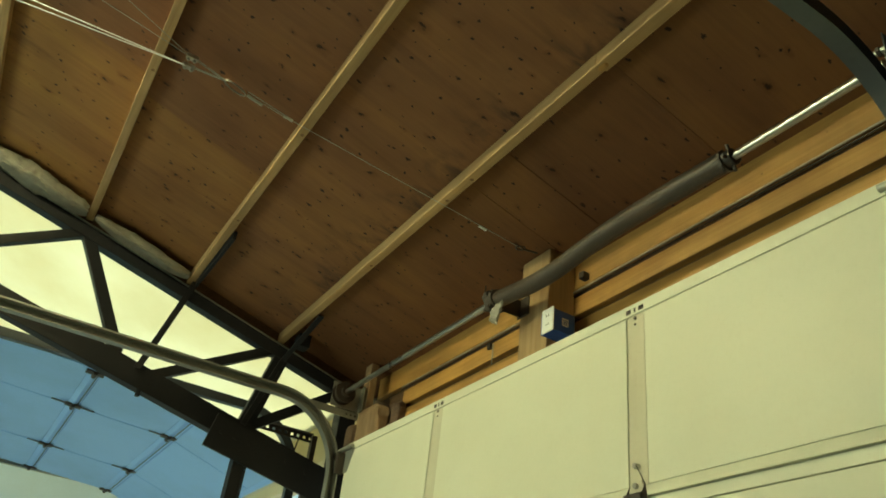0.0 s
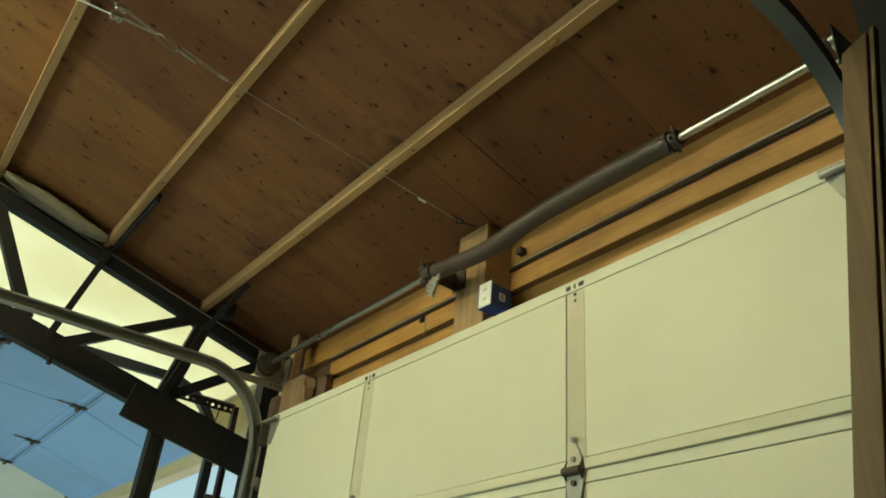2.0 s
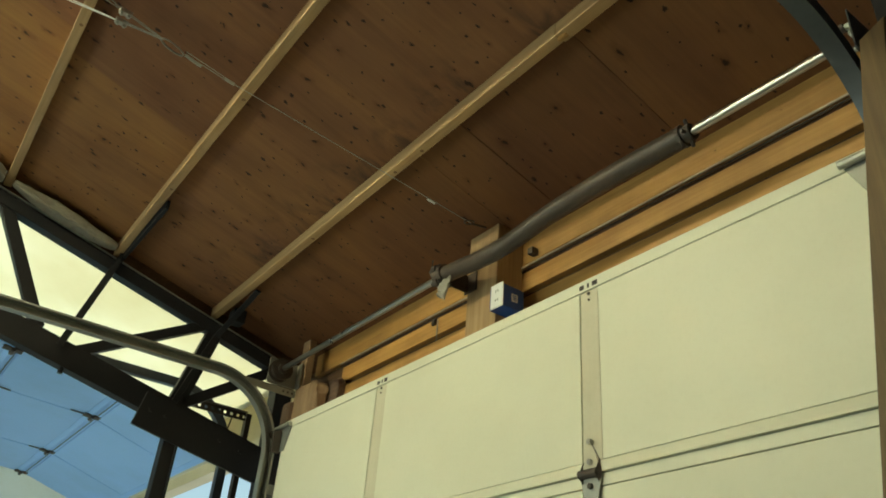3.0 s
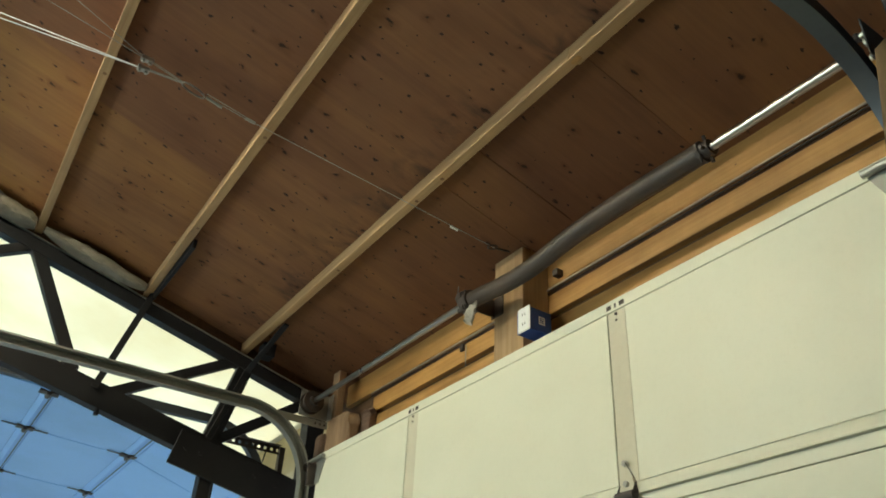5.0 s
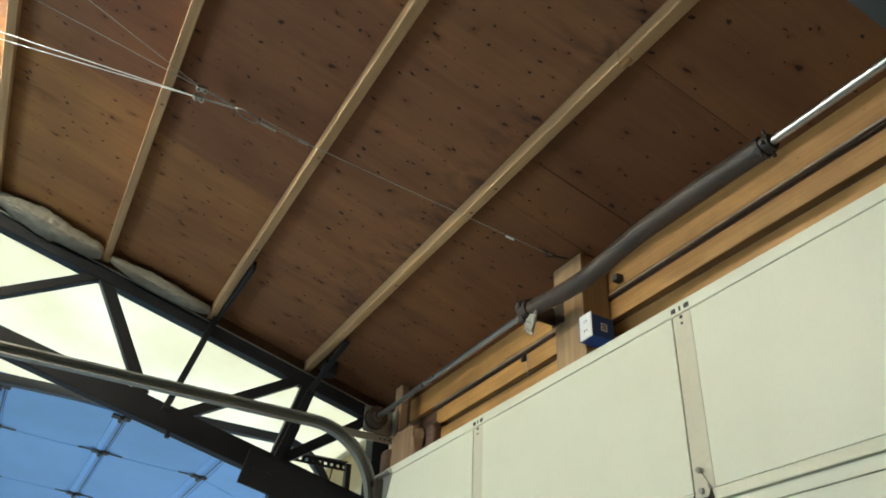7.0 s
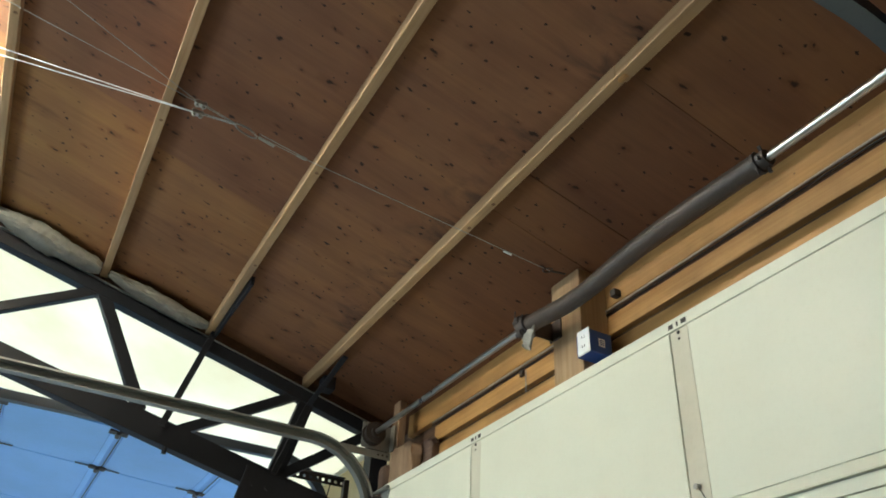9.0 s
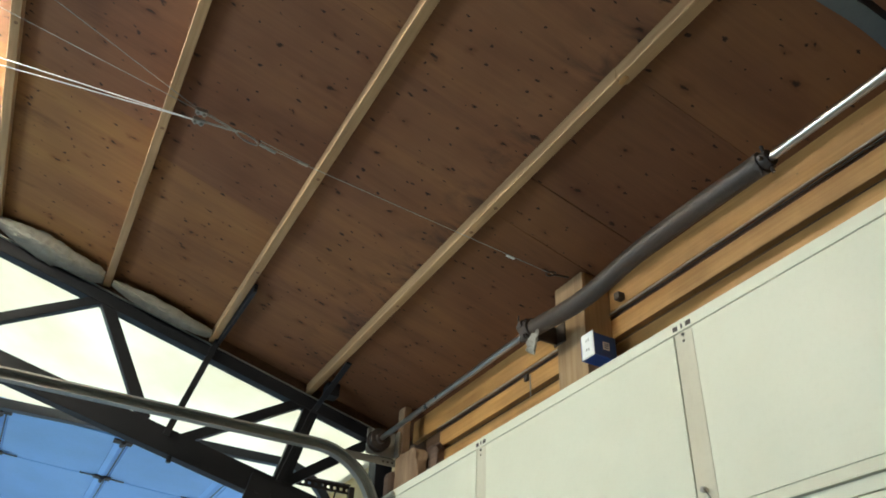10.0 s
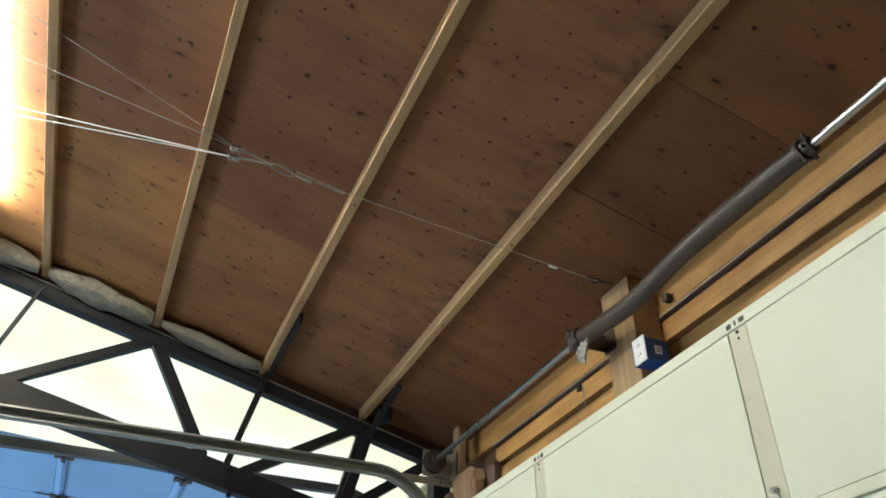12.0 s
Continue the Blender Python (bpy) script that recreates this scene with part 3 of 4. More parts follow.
def torsion_shaft():
    t = thing("torsion_shaft", "bright steel torsion shaft with a sagging dark spring", "door spring")
    sag = [(-0.71, 0.0), (-0.62, -0.006), (-0.52, -0.020), (-0.40, -0.028), (-0.30, -0.024), (-0.20, -0.010),
           (-0.10, 0.001), (0.0, 0.006), (0.15, 0.008), (0.28, 0.006), (0.40, 0.001), (0.455, 0.0)]
    px, pz = [p[0] for p in sag], [p[1] for p in sag]

    def axis(x):
        # the slack coil droops below the line of its cones
        dz = sum(float(np.interp(x + k * 0.02, px, pz)) for k in range(-3, 4)) / 7
        return Vector((x, SHAFT_Y, SHAFT_Z + dz))
    line = [Vector((-2.2, SHAFT_Y, SHAFT_Z)), Vector((-0.80, SHAFT_Y, SHAFT_Z))]
    line += [axis(x) for x in np.linspace(-0.75, 0.53, 50)] + [Vector((0.56, SHAFT_Y, SHAFT_Z)), Vector((0.955, SHAFT_Y, SHAFT_Z))]
    part("shaft", sweep(line, circle(0.0136, 20), side=(0, 1, 0)), BRIGHT, t, "bright polished steel shaft", True)
    # close-wound coil
    turns, seg, r, wire = 130, 16, 0.0292, 0.0048
    bm = bmesh.new()
    total = turns * seg
    sec = circle(wire, 5)
    prev = None
    for i in range(total + 1):
        a = 2 * math.pi * i / seg
        c = axis(-0.70 + 1.15 * i / total)
        out = Vector((0, math.cos(a), math.sin(a)))
        ring = [bm.verts.new(c + out * (r + u) + Vector((1, 0, 0)) * v) for u, v in sec]
        if prev:
            for j in range(5):
                bm.faces.new((prev[j], prev[(j + 1) % 5], ring[(j + 1) % 5], ring[j]))
        prev = ring
    part("coil_spring", bm, SPRING, t, "dark oiled close-wound coil spring", True)
    core = sweep([axis(x) for x in np.linspace(-0.70, 0.45, 40)], circle(0.0334, 24), side=(0, 1, 0))
    part("spring_core", core, SPRING, t, "", True)
    # winding cone at the free end
    cone = part("winding_cone", sweep([(0.445, SHAFT_Y, SHAFT_Z), (0.465, SHAFT_Y, SHAFT_Z), (0.47, SHAFT_Y, SHAFT_Z), (0.490, SHAFT_Y, SHAFT_Z)], circle(0.026, 18), side=(0, 1, 0)), RUST, t, "dark cast winding cone", True)
    part("collar", sweep([(0.448, SHAFT_Y, SHAFT_Z), (0.462, SHAFT_Y, SHAFT_Z)], circle(0.036, 9), side=(0, 1, 0)), RUST, cone)
    for a in (20, 110, 200, 290):
        d = Vector((0, math.cos(radians(a)), math.sin(radians(a))))
        c = Vector((0.478, SHAFT_Y, SHAFT_Z))
        part("set_screw", rod(c + d * 0.02, c + d * 0.044, 0.006, 8), RUST, cone)
    part("spring_tail", rod((0.46, SHAFT_Y - 0.02, SHAFT_Z - 0.03), (0.47, SHAFT_Y - 0.025, SHAFT_Z - 0.062), 0.0045, 8), RUST, t)
    # stationary cone and bearing bracket at the post
    fixed = part("stationary_cone", sweep([(-0.74, SHAFT_Y, SHAFT_Z), (-0.69, SHAFT_Y, SHAFT_Z)], circle(0.043, 16), side=(0, 1, 0)), RUST, t, "dark cast stationary cone", True)
    for a in (60, 150, 240, 330):
        d = Vector((0, math.cos(radians(a)), math.sin(radians(a))))
        part("cone_bolt", rod(Vector((-0.755, SHAFT_Y, SHAFT_Z)) + d * 0.036, Vector((-0.700, SHAFT_Y, SHAFT_Z)) + d * 0.036, 0.011, 8), RUST, fixed)
        part("cone_ear", rod(Vector((-0.735, SHAFT_Y, SHAFT_Z)) + d * 0.036, Vector((-0.712, SHAFT_Y, SHAFT_Z)) + d * 0.036, 0.019, 12), RUST, fixed)
    part("spring_hook", rod((-0.752, SHAFT_Y - 0.035, SHAFT_Z + 0.0), (-0.752, SHAFT_Y - 0.03, SHAFT_Z + 0.075), 0.003, 6), RUST, t)
    plate = bmesh.new()
    add_box(plate, (-0.705, -0.105, 2.692), (-0.698, 0.05, 2.770), 0.002)
    add_box(plate, (-0.722, 0.043, 2.690), (-0.645, 0.0495, 2.775), 0.002)
    part("bearing_bracket", plate, RUST, t, "dark steel bearing bracket")
    return t


torsion_shaft()


def hanging_rag():
    """Limp rag with folds, drawn to a point, hooked under the spring bracket."""
    bm = bmesh.new()
    nu, nv = 26, 20
    layers = []
    for off in (0.0, 0.004):
        grid = []
        for i in range(nu + 1):
            u = i / nu
            drop = 0.098 * (1 - 0.75 * (u - 0.58) ** 2 / 0.34) * (1 + 0.03 * math.sin(u * 23))
            grid.append([bm.verts.new((-0.752 + 0.118 * u + 0.012 * (j / nv) * (0.5 - u) * 3,
                                       -0.085 + off + 0.005 * math.sin(u * 11 + 1.5 * j / nv) * (0.3 + j / nv) + 0.010 * noise.noise((u * 6, j * 0.3, 2.0)),
                                       2.712 - drop * j / nv + 0.006 * noise.noise((u * 5, j * 0.2, 9.0)))) for j in range(nv + 1)])
        layers.append(grid)
    f, k = layers
    for i in range(nu):
        for j in range(nv):
            bm.faces.new((f[i][j], f[i + 1][j], f[i + 1][j + 1], f[i][j + 1]))
            bm.faces.new((k[i][j], k[i][j + 1], k[i + 1][j + 1], k[i + 1][j]))
    rim = [(i, 0) for i in range(nu)] + [(nu, j) for j in range(nv)] + [(i, nv) for i in range(nu, 0, -1)] + [(0, j) for j in range(nv, 0, -1)]
    for (i, j), (p, q) in zip(rim, rim[1:] + rim[:1]):
        bm.faces.new((f[i][j], k[i][j], k[p][q], f[p][q]))
    return tagged(part("grey_rag", bm, FOAM, None, "", True), "dusty grey rag hanging under the spring bracket", "rag")


hanging_rag()


def drum_plate(x, s):
    """End bearing plate with cable drum; s: +1 or -1 for the side that the door lies on."""
    t = thing("drum_plate", "galvanized end bearing plate with a cable drum", "bearing plate", "drum plates")
    part("plate", box((x - 0.003, -0.125, 2.662), (x + 0.003, 0.045, 2.80), 0.001), TRACK, t)
    part("plate_flange", box((x, 0.039, 2.662), (x + 0.05 * s, 0.045, 2.80), 0.001), GALV, t)
    drum = bmesh.new()
    for a, b, r in ((0.008, 0.016, 0.060), (0.016, 0.050, 0.048), (0.050, 0.058, 0.058), (0.058, 0.078, 0.028)):
        sweep([(x + a * s, SHAFT_Y, SHAFT_Z), (x + b * s, SHAFT_Y, SHAFT_Z)], circle(r, 22), drum, (0, 1, 0))
    part("cable_drum", drum, RUST, t, "grooved cable drum", True)
    ang = bmesh.new()
    add_box(ang, (x - 0.004 - 0.03, -0.24, 2.645), (x - 0.004, 0.05, 2.649), 0.001)
    add_box(ang, (x - 0.008, -0.24, 2.62), (x - 0.004, 0.05, 2.66), 0.001)
    part("angle", ang, TRACK, t)
    for i in range(3):
        part("hole", rod((x - 0.0035, -0.02 + 0.026 * i, 2.64), (x - 0.0025, -0.02 + 0.026 * i, 2.64), 0.006, 8), RUST, t)
    return t


drum_plate(-2.165, 1)

# ---- sectional doors ----
STILES = (-1.204, -0.001)


def door_sections(parent, mat, trim, gap, place, left, right, stiles, count, last, pitch=SEC - 0.0025):
    """Sections with a plain field, rails and stiles; place(i) gives each its matrix. In its own frame a section
    stands on z = 0 with its inner face at y = 0."""
    for i in range(count):
        h = pitch if i < count - 1 or not last else last
        m = place(i, h)
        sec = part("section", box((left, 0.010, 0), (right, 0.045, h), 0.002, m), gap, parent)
        rail_h = 0.040 if i == 0 else 0.034
        part("top_rail", box((left, 0.0, h - rail_h), (right, 0.0102, h), 0.0015, m), mat, sec)
        rail = bmesh.new()
        prof = [(0.0102, 0.0), (-0.010, 0.0), (-0.010, 0.005), (0.0005, 0.034), (0.0102, 0.034)]
        a = [rail.verts.new(m @ Vector((left, y, z))) for y, z in prof]
        b = [rail.verts.new(m @ Vector((right, y, z))) for y, z in prof]
        for j in range(5):
            rail.faces.new((a[j], a[(j + 1) % 5], b[(j + 1) % 5], b[j]))
        rail.faces.new(a[::-1])
        rail.faces.new(b)
        part("bottom_rail", rail, mat, sec)
        edges = [left - 0.037] + list(stiles) + [right + 0.037]
        for x in stiles:
            part("stile", box((x - 0.037, 0.002, 0.035), (x + 0.037, 0.0102, h - rail_h - 0.003), 0.0012, m), trim, sec)
        for xa, xb in zip(edges, edges[1:]):
            part("field_panel", box((xa + 0.040, 0.0, 0.036), (xb - 0.040, 0.0102, h - rail_h - 0.0035), 0.0012, m), mat, sec)


def hinge(parent, x, m, mat):
    """Centre hinge on a section joint; its own frame as for the sections, joint at z = 0."""
    def plate(lo_w, hi_w, z0, z1):
        bm = bmesh.new()
        v = [bm.verts.new(m @ Vector(p)) for p in ((x - lo_w, -0.008, z0), (x + lo_w, -0.008, z0), (x + hi_w, -0.008, z1), (x - hi_w, -0.008, z1))]
        w = [bm.verts.new(m @ Vector(p)) for p in ((x - lo_w, -0.004, z0), (x + lo_w, -0.004, z0), (x + hi_w, -0.004, z1), (x - hi_w, -0.004, z1))]
        bm.faces.new(v)
        bm.faces.new(w[::-1])
        for j in range(4):
            bm.faces.new((v[j], v[(j + 1) % 4], w[(j + 1) % 4], w[j]))
        return bm
    body = part("hinge", plate(0.040, 0.02, -0.004, 0.05), CREAM_TRIM, parent, "painted hinge with a dark barrel")
    part("lower_leaf", plate(0.022, 0.040, -0.085, -0.006), GALV, body, "bright zinc hinge leaf")
    part("barrel", rod(m @ Vector((x - 0.034, -0.016, 0.0)), m @ Vector((x + 0.034, -0.016, 0.0)), 0.013, 12), mat, body)
    for sx in (-1, 1):
        cheek = bmesh.new()
        outline = ((0.030, -0.004, 0.040), (0.046, -0.012, 0.0), (0.030, -0.004, -0.034), (0.030, -0.026, 0.0))
        v = [cheek.verts.new(m @ Vector((x + sx * px, py, pz))) for px, py, pz in outline]
        for tri in ((0, 1, 2), (0, 3, 1), (1, 3, 2), (0, 2, 3)):
            cheek.faces.new([v[k] for k in tri])
        part("cheek", cheek, mat, body)
    for z in (0.034, 0.092, -0.034):
        part("bolt", rod(m @ Vector((x, -0.016, z)), m @ Vector((x, -0.002, z)), 0.0085, 10), BRIGHT if z > 0 else RUST, body)


def closed_door():
    d = thing("garage_door", "closed cream sectional garage door with plain stiles", "garage door")

    def place(i, h):
        return Matrix.Translation((0, 0, max(0.005, DOOR_TOP - SEC * (i + 1) + 0.0025)))
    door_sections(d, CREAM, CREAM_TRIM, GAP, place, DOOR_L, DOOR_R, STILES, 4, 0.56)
    for i in (1, 2, 3):
        for x in STILES:
            hinge(d, x, Matrix.Translation((0, 0, DOOR_TOP - SEC * i)), RUST)
    part("dangling_wire", beam((0.008, -0.017, 1.925), (0.045, -0.018, 1.862), 0.002, 0.002, (0, 1, 0), 0), RUST, d)
    # slots and screws in the top rail over each stile
    for x in STILES:
        for dx, w in ((-0.028, 0.010), (0.0, 0.004), (0.028, 0.011)):
            part("slot", box((x + dx - w, -0.0015, 2.431), (x + dx + w, -0.0002, 2.447), 0.0005), RUST, d)
        for dz in (0.0, 0.022):
            part("screw", rod((x + 0.002, -0.003, 2.408 - dz), (x + 0.002, -0.0005, 2.408 - dz), 0.004 if dz else 0.006, 8), RUST, d)
    # top corner fixtures with rollers
    for x, s in ((DOOR_R, -1), (DOOR_L, 1)):
        bm = bmesh.new()
        pts = [(x + 0.09 * s, 2.425), (x - 0.01 * s, 2.435), (x - 0.01 * s, 2.31), (x + 0.035 * s, 2.31)]
        a = [bm.verts.new((px, -0.006, pz)) for px, pz in pts]
        b = [bm.verts.new((px, -0.001, pz)) for px, pz in pts]
        bm.faces.new(a)
        bm.faces.new(b[::-1])
        for j in range(4):
            bm.faces.new((a[j], a[(j + 1) % 4], b[(j + 1) % 4], b[j]))
        fix = part("corner_bracket", bm, TRACK, d, "grey steel corner bracket")
        part("roller_tube", rod((x + 0.095 * s, -0.018, 2.432), (x - 0.06 * s, -0.018, 2.432), 0.011, 12), GALV, fix)
        part("roller", rod((x - 0.035 * s, -0.03, 2.40), (x - 0.055 * s, -0.03, 2.40), 0.024, 16), RUST, fix)
        part("side_leaf", box((min(x, x - 0.02 * s), -0.05, 2.30), (max(x, x - 0.02 * s), -0.006, 2.41), 0.003), RUST, fix)
    return d


closed_door()


def curved_track(x, face, mat=TRACK, r=0.36, lead=-3.2, z=2.66):
    """Channel rail whose open side looks along face (+1 or -1 in x)."""
    pts = [(x, lead, z)]
    pts += [(x, -0.045 - r + r * math.sin(a), z - r + r * math.cos(a)) for a in np.linspace(0, math.pi / 2, 18)]
    pts += [(x, -0.045, 0.02)]
    f, w, k = 0.022 * face, 0.024, 0.004
    sec = [(-f, -w), (f, -w), (f, -w + k), (-f + k * face, -w + k), (-f + k * face, w - k), (f, w - k), (f, w), (-f, w)]
    t = thing("door_track", "dull steel curved overhead door track", "door track", "door tracks")
    part("rail", sweep(pts, sec), mat, t, "", True)
    lip = sweep([(p[0] + 1.12 * f, p[1], p[2]) for p in pts], [(-0.002, -w - 0.003), (0.002, -w - 0.003), (0.002, -w + 0.006), (-0.002, -w + 0.006)])
    part("lip", lip, mat, t, "", True)
    for y in (-3.1,):
        part("hanger", beam((x - 0.03 * face, y, z + 0.02), (x - 0.03 * face, y, roof_z(y) + 0.03), 0.004, 0.03), TRACK, t)
    for zz in (0.6, 1.4, 2.1):
        part("wall_clip", box((x - 0.03, -0.03, zz), (x + 0.03, 0.22, zz + 0.05), 0.002), TRACK, t)
    return t


curved_track(DOOR_L - 0.055, 1, z=2.651)
near_track = curved_track(DOOR_R + 0.04, -1, DARK_TRACK)


def flag_bracket(parent):
    """Steel plate with bolts that ties the bend of the track to the jamb."""
    bm = bmesh.new()
    add_box(bm, (1.004, -0.165, 2.62), (1.008, -0.06, 2.735), 0.001)
    add_box(bm, (0.985, -0.115, 2.655), (1.004, -0.085, 2.735), 0.003)
    plate = part("flag_bracket", bm, DARK_TRACK, parent, "dark steel flag bracket with bolts")
    for dx, yy, zz in ((0.0, -0.105, 2.727), (0.012, -0.125, 2.690), (0.004, -0.100, 2.665), (-0.010, -0.135, 2.712)):
        part("bolt", rod((0.975 + dx, yy, zz), (1.004, yy, zz), 0.008, 8), GALV, plate)
        part("nut", rod((0.984 + dx, yy, zz), (0.993 + dx, yy, zz), 0.013, 6), RUST, plate)


flag_bracket(near_track)
curved_track(DOOR_R - BAY + 0.055, -1, DARK_TRACK, z=2.730)
curved_track(-5.575, 1, z=2.72)

OPEN_Z = 2.665


def open_door():
    d = thing("open_garage_door", "pale sectional garage door raised under the roof, sky-lit blue", "garage door")
    left, right = -5.52, DOOR_R - BAY
    stiles = [-4.64, -3.54]

    def row(i):
        """Matrix of section i: its foot at the joint, its inner face down."""
        y0 = -0.63 - 0.607 * (i - 1)
        z0 = OPEN_Z + 0.037 * (i - 1)
        if i == 0:
            a, b = Vector((0, 0.0, 2.465)), Vector((0, -0.625, OPEN_Z))
        else:
            a, b = Vector((0, y0, z0)), Vector((0, y0 - 0.607, z0 + 0.037))
        z = (b - a).normalized()
        x = Vector((1, 0, 0))
        y = z.cross(x)
        return Matrix.Translation(a) @ Matrix((x, y, z)).transposed().to_4x4() @ Matrix.Diagonal((1, 1, (b - a).length / 0.61, 1))
    door_sections(d, SKYLIT_BLUE, SKYLIT_BLUE, SKYLIT_BLUE, lambda i, h: row(i), left, right, stiles, 4, 0, 0.612)
    for i in (1, 2, 3):
        for x in stiles + [left + 0.04, right - 0.04]:
            m = row(i)
            h = part("hinge", box((x - 0.03, -0.014, -0.05), (x + 0.03, -0.004, 0.05), 0.004, m), RUST, d)
            part("barrel", rod(m @ Vector((x - 0.035, -0.018, 0)), m @ Vector((x + 0.035, -0.018, 0)), 0.013, 10), RUST, h)
            if x in stiles:
                part("strap", box((x - 0.008, -0.010, -0.13), (x + 0.008, -0.005, 0.13), 0.002, m), RUST, h)
    for i in (0, 1, 2):
        for dz in (0.022, 0.588):
            m = row(i)
            part("seam_line", box((left, -0.001, dz - 0.003), (right, 0.0045, dz + 0.003), 0.001, m), RUST, d)
    m = row(0)
    part("bottom_seal", box((left, 0.0, -0.03), (right, 0.04, 0.0), 0.008, m), CREAM_TRIM, d, "beige rubber bottom seal")
    return d


open_door()
structure("trim_lintel", box((DOOR_L - BAY - 0.1, 0.17, 2.485), (DOOR_R - BAY + 0.1, 0.268, 2.575), 0.004), CREAM_TRIM, "beige painted lintel over the open doorway", "trim")


def angle_hanger():
    """Punched angle that hangs the near end of the other bay's track."""
    t = thing("punched_angle", "galvanized punched angle beside the truss", "angle iron")
    bm = bmesh.new()
    y0, y1, z = -0.36, -0.02, 2.60
    n = 9
    step = (y1 - y0) / n
    x = -2.62
    for i in range(n):
        a = y0 + step * i
        add_box(bm, (x, a, z - 0.022), (x + 0.003, a + step * 0.55, z + 0.022))
        add_box(bm, (x, a + step * 0.55, z + 0.008), (x + 0.003, a + step, z + 0.022))
        add_box(bm, (x, a + step * 0.55, z - 0.022), (x + 0.003, a + step, z - 0.008))
    part("web", bm, RUST, t)
    part("flange", box((x, y0, z + 0.022), (x + 0.035, y1, z + 0.025), 0.001), RUST, t)
    part("drop_rod", rod((x + 0.01, -0.10, 2.58), (x + 0.03, -0.14, 2.37), 0.004, 8), RUST, t)
    part("upright_angle", box((x - 0.02, -0.02, 0.0), (x + 0.02, 0.01, 2.62), 0.002), RUST, t)
    return t


angle_hanger()

# ---- electrical box on the post ----
def outlet_box():
    t = thing("outlet_box", "blue plastic outlet box with a white cover plate", "outlet box")
    x0, x1, y0, y1, z0, z1 = -0.5255, -0.447, 0.021, 0.125, 2.540, 2.632
    part("body", box((x0, y0, z0), (x1, y1, z1), 0.004), BLUEBOX, t)
    cover = part("cover_plate", box((x0 + 0.013, y0 - 0.006, z0 - 0.003), (x1 + 0.003, y0 - 0.0005, z1 + 0.005), 0.002), WHITE, t, "white cover plate")
    cx = (x0 + x1) / 2 + 0.008
    for z in (z0 + 0.028, z0 + 0.066):
        for dx in (-0.006, 0.007):
            part("slot", box((cx + dx - 0.0015, y0 - 0.0068, z - 0.005), (cx + dx + 0.0015, y0 - 0.0058, z + 0.006), 0.0003), RUST, cover)
    tag_part = part("rating_label", box((x1, y0 + 0.040, z0 + 0.030), (x1 + 0.0012, y0 + 0.070, z0 + 0.062), 0.0003), WHITE, t, "small white printed label")
    for i in range(3):
        part("print_bar", box((x1 + 0.0012, y0 + 0.045, z0 + 0.036 + 0.008 * i), (x1 + 0.0018, y0 + 0.065, z0 + 0.040 + 0.008 * i), 0), BLUEBOX, tag_part)
    return t


outlet_box()


# ---- steel cable bracing under the roof ----
def cable_run():
    t = thing("steel_cable", "thin steel cable with clamps and a ring under the roof", "cable")

    def under(x, y, drop=0.02):
        return Vector((x, y, roof_z(y) - drop))
    hook, clip, link, eye = under(-0.565, -0.060), under(-0.603, -0.215), under(-0.765, -1.05), under(-0.808, -1.29)
    part("wire", rod(hook, link, 0.0016, 6), GALV, t)
    part("ferrule", rod(clip, clip + (link - clip).normalized() * 0.035, 0.005, 8), WHITE, t, "pale crimp ferrule")
    part("ferrule", rod(link, link + (eye - link).normalized() * 0.04, 0.006, 8), GALV, t)
    part("twin_wire", rod(link + Vector((0.004, 0, 0)), eye + Vector((0.012, 0.05, 0)), 0.0016, 6), GALV, t)
    part("twin_wire", rod(link - Vector((0.004, 0, 0)), eye + Vector((-0.004, 0.05, 0)), 0.0016, 6), GALV, t)
    part("crimp", rod(eye + Vector((0.01, 0.115, -0.03)), eye + Vector((0.006, 0.05, -0.012)), 0.006, 8), GALV, t)
    ring = [eye + Vector((0.018 * math.sin(a), -0.045 * math.cos(a), 0.012 * math.cos(a))) for a in np.linspace(0, 2 * math.pi, 25)]
    part("ring", sweep(ring, circle(0.0034, 6)), BRIGHT, t, "open steel ring", True)
    for (cx, cy), ends in (((-0.813, -1.474), ((-0.900, -2.34), (-0.659, -2.28))), ((-0.868, -1.472), ((-1.250, -2.35), (-1.205, -2.36)))):
        c = under(cx, cy)
        part("strand", rod(eye + Vector((0, -0.04, 0.01)), c, 0.0018, 6), GALV, t)
        part("strand", rod(eye + Vector((0.006, -0.04, 0.01)), c + Vector((0.008, 0, 0)), 0.0018, 6), GALV, t)
        clamp = part("clamp", box(c - Vector((0.012, 0.022, 0.008)), c + Vector((0.012, 0.022, 0.008)), 0.003), BRIGHT, t, "zinc cable clamp")
        for dy in (-0.012, 0.012):
            part("nut", rod(c + Vector((0.0, dy, -0.018)), c + Vector((0.0, dy, 0.0)), 0.006, 6), GALV, clamp)
        for ex, ey in ends:
            e = under(ex, ey)
            part("strand", rod(c, c + (e - c) * 1.9, 0.0021 if cx < -0.85 else 0.0014, 6), LIT_WIRE if cx < -0.85 else TRACK, t)
    ringlet = [hook + Vector((0.016 * math.cos(a), -0.01 + 0.02 * math.sin(a), 0.004 * math.sin(a))) for a in np.linspace(0, 2 * math.pi, 17)]
    part("hook_ring", sweep(ringlet, circle(0.0035, 6), side=(0, 0, 1)), RUST, t, "", True)
    part("hook_screw", rod(hook + Vector((0.0, 0.0, 0.0)), hook + Vector((0.0, 0.075, 0.012)), 0.004, 8), RUST, t)
    return t


cable_run()


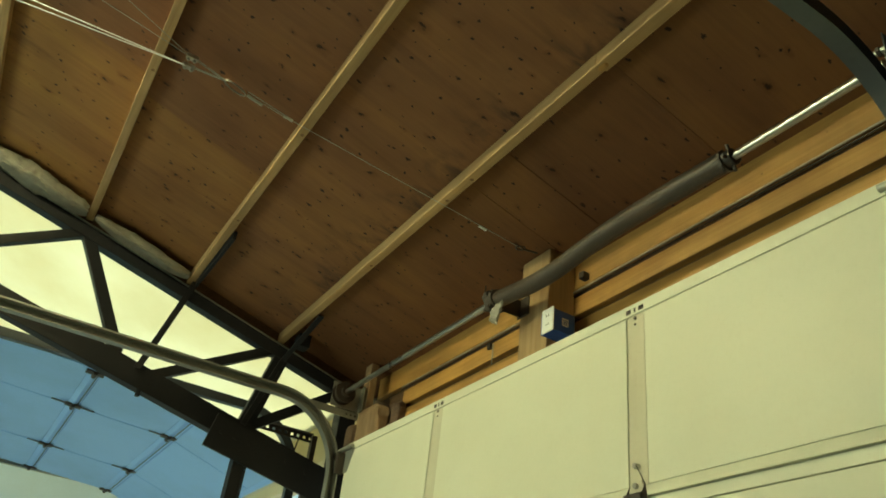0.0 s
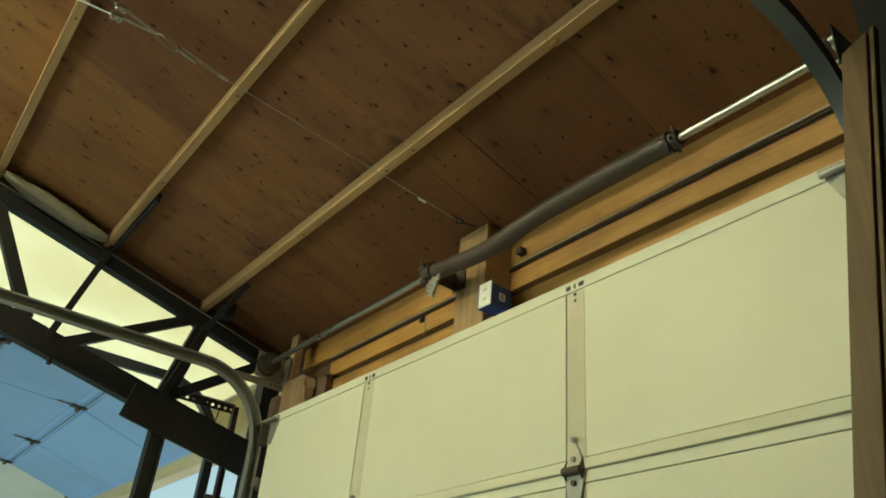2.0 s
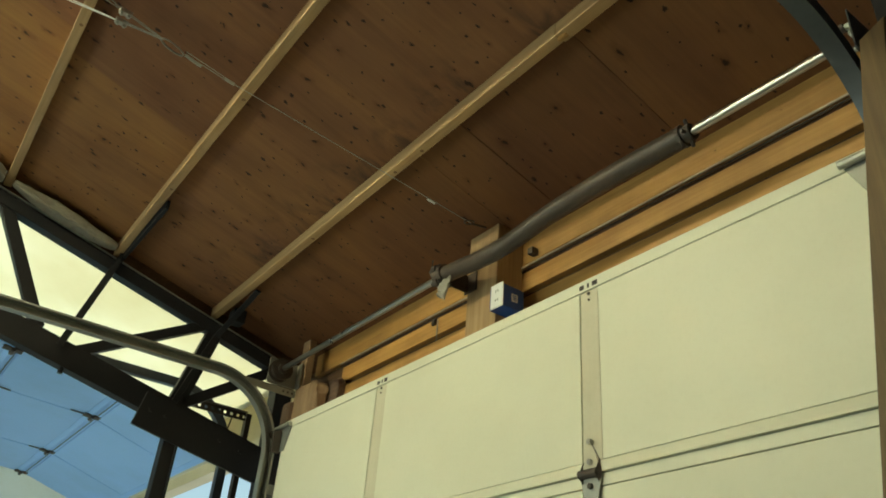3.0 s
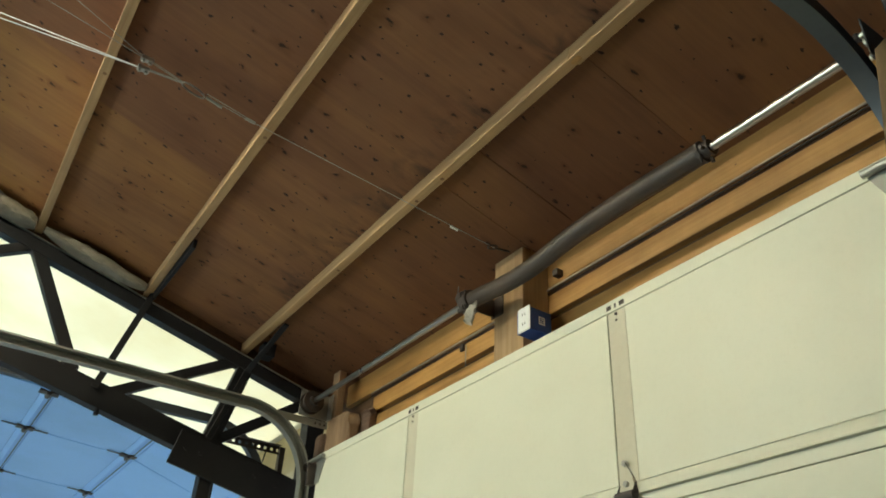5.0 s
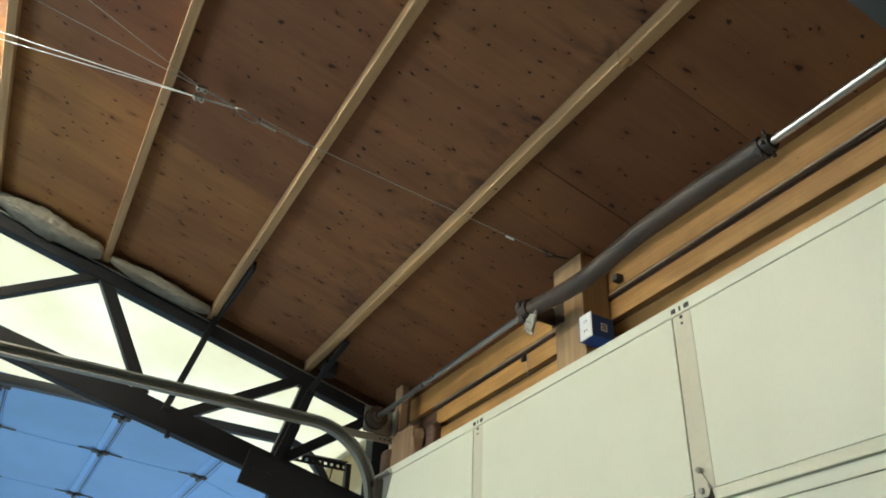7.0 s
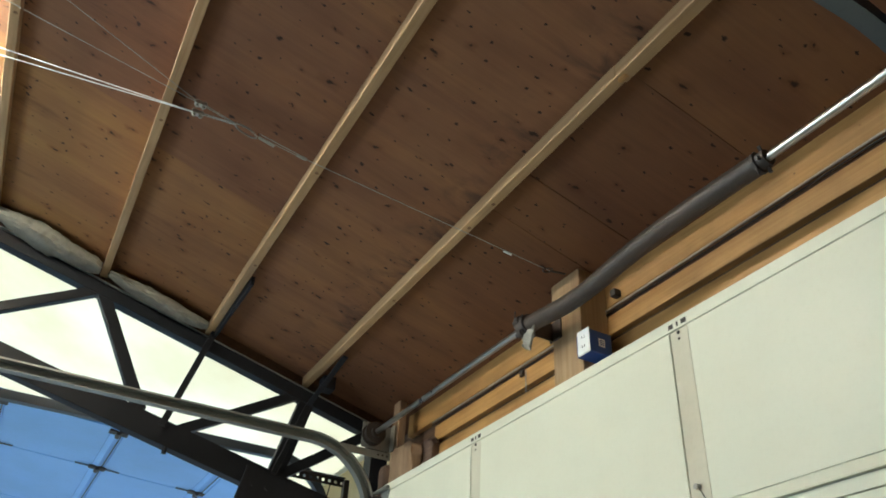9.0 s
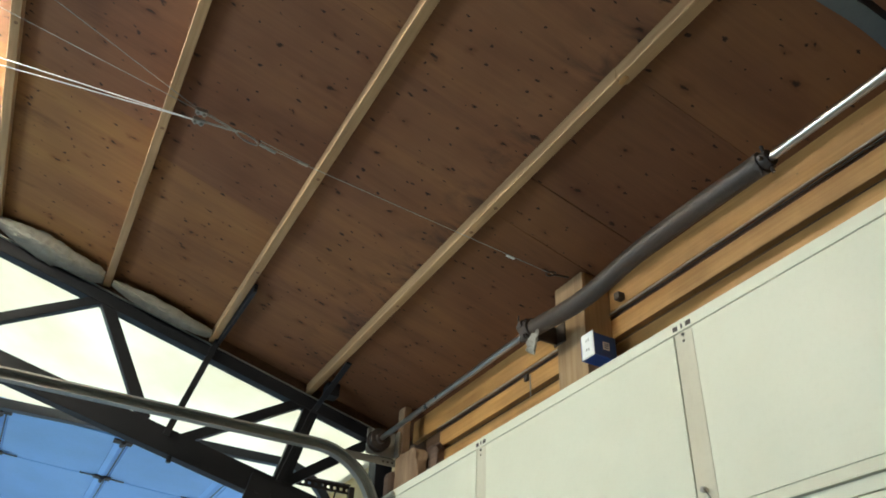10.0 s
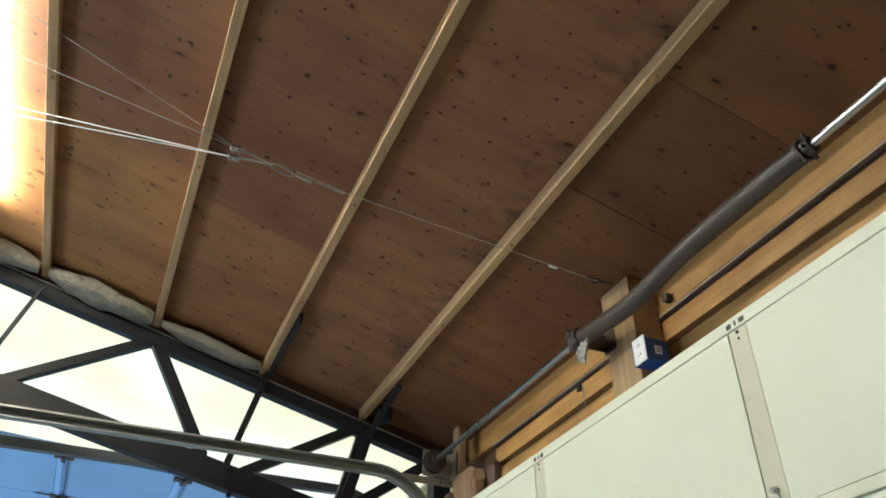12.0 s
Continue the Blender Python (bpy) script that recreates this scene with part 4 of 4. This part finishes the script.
# ---- planks by the track ----
def leaning_planks():
    t = thing("leaning_plank", "brown wooden plank with a grooved edge leaning by the track", "plank")
    def slat(xb, xt, w, y0, y1, zl, zr):
        """Leaning board with a skew-cut top: left edge xb to xt, width w."""
        bm = bmesh.new()
        back = [bm.verts.new((x, y1, z)) for x, z in ((xb, 0.02), (xb + w, 0.02), (xt + w, zr), (xt, zl))]
        front = [bm.verts.new((x, y0, z)) for x, z in ((xb, 0.02), (xb + w, 0.02), (xt + w, zr), (xt, zl))]
        bm.faces.new(front)
        bm.faces.new(back[::-1])
        for j in range(4):
            bm.faces.new((front[j], front[(j + 1) % 4], back[(j + 1) % 4], back[j]))
        bmesh.ops.bevel(bm, geom=bm.edges[:], offset=0.0025, segments=2, profile=0.5, affect="EDGES")
        return bm
    part("face_board", slat(0.622, 1.033, 0.062, -0.212, -0.190, 2.578, 2.606), PLANK, t)
    part("edge_strip", slat(0.688, 1.099, 0.012, -0.206, -0.178, 2.612, 2.618), PLANK, t)
    # added black board, filling the place of a dark steel column
    part("backing_board", slat(0.704, 1.115, 0.20, -0.200, -0.176, 2.600, 2.610), BLACK, t, "black filler board where a steel column is taken to be")
    return t


leaning_planks()


# ---- strip light by the ridge, lighting the room ----
def strip_light():
    m, t, b = nodes_of("lit_tube", 0.4)
    b.inputs["Emission Color"].default_value = (1.0, 0.88, 0.64, 1)
    b.inputs["Emission Strength"].default_value = TUBE
    f = thing("strip_light", "white twin tube strip light below the deck", "ceiling light")
    y, z = -2.5, roof_z(-2.5) - 0.055
    part("body", box((-2.0, y - 0.03, z + 0.045), (0.6, y + 0.03, z + 0.085), 0.006), WHITE, f)
    for dy in (-0.045, 0.045):
        part("tube", rod((-1.98, y + dy, z + 0.02), (0.58, y + dy, z + 0.02), 0.018, 10), m, f, "lit warm white tube", True)
    for x in (-1.99, 0.59):
        part("lamp_holder", box((x - 0.012, y - 0.07, z - 0.01), (x + 0.012, y + 0.07, z + 0.06), 0.004), WHITE, f)
    for x in (-1.6, 0.2):
        part("hanger_wire", rod((x, y, z + 0.08), (x, y, roof_z(y) + DEEP), 0.003, 6), RUST, f)
    return f


strip_light()
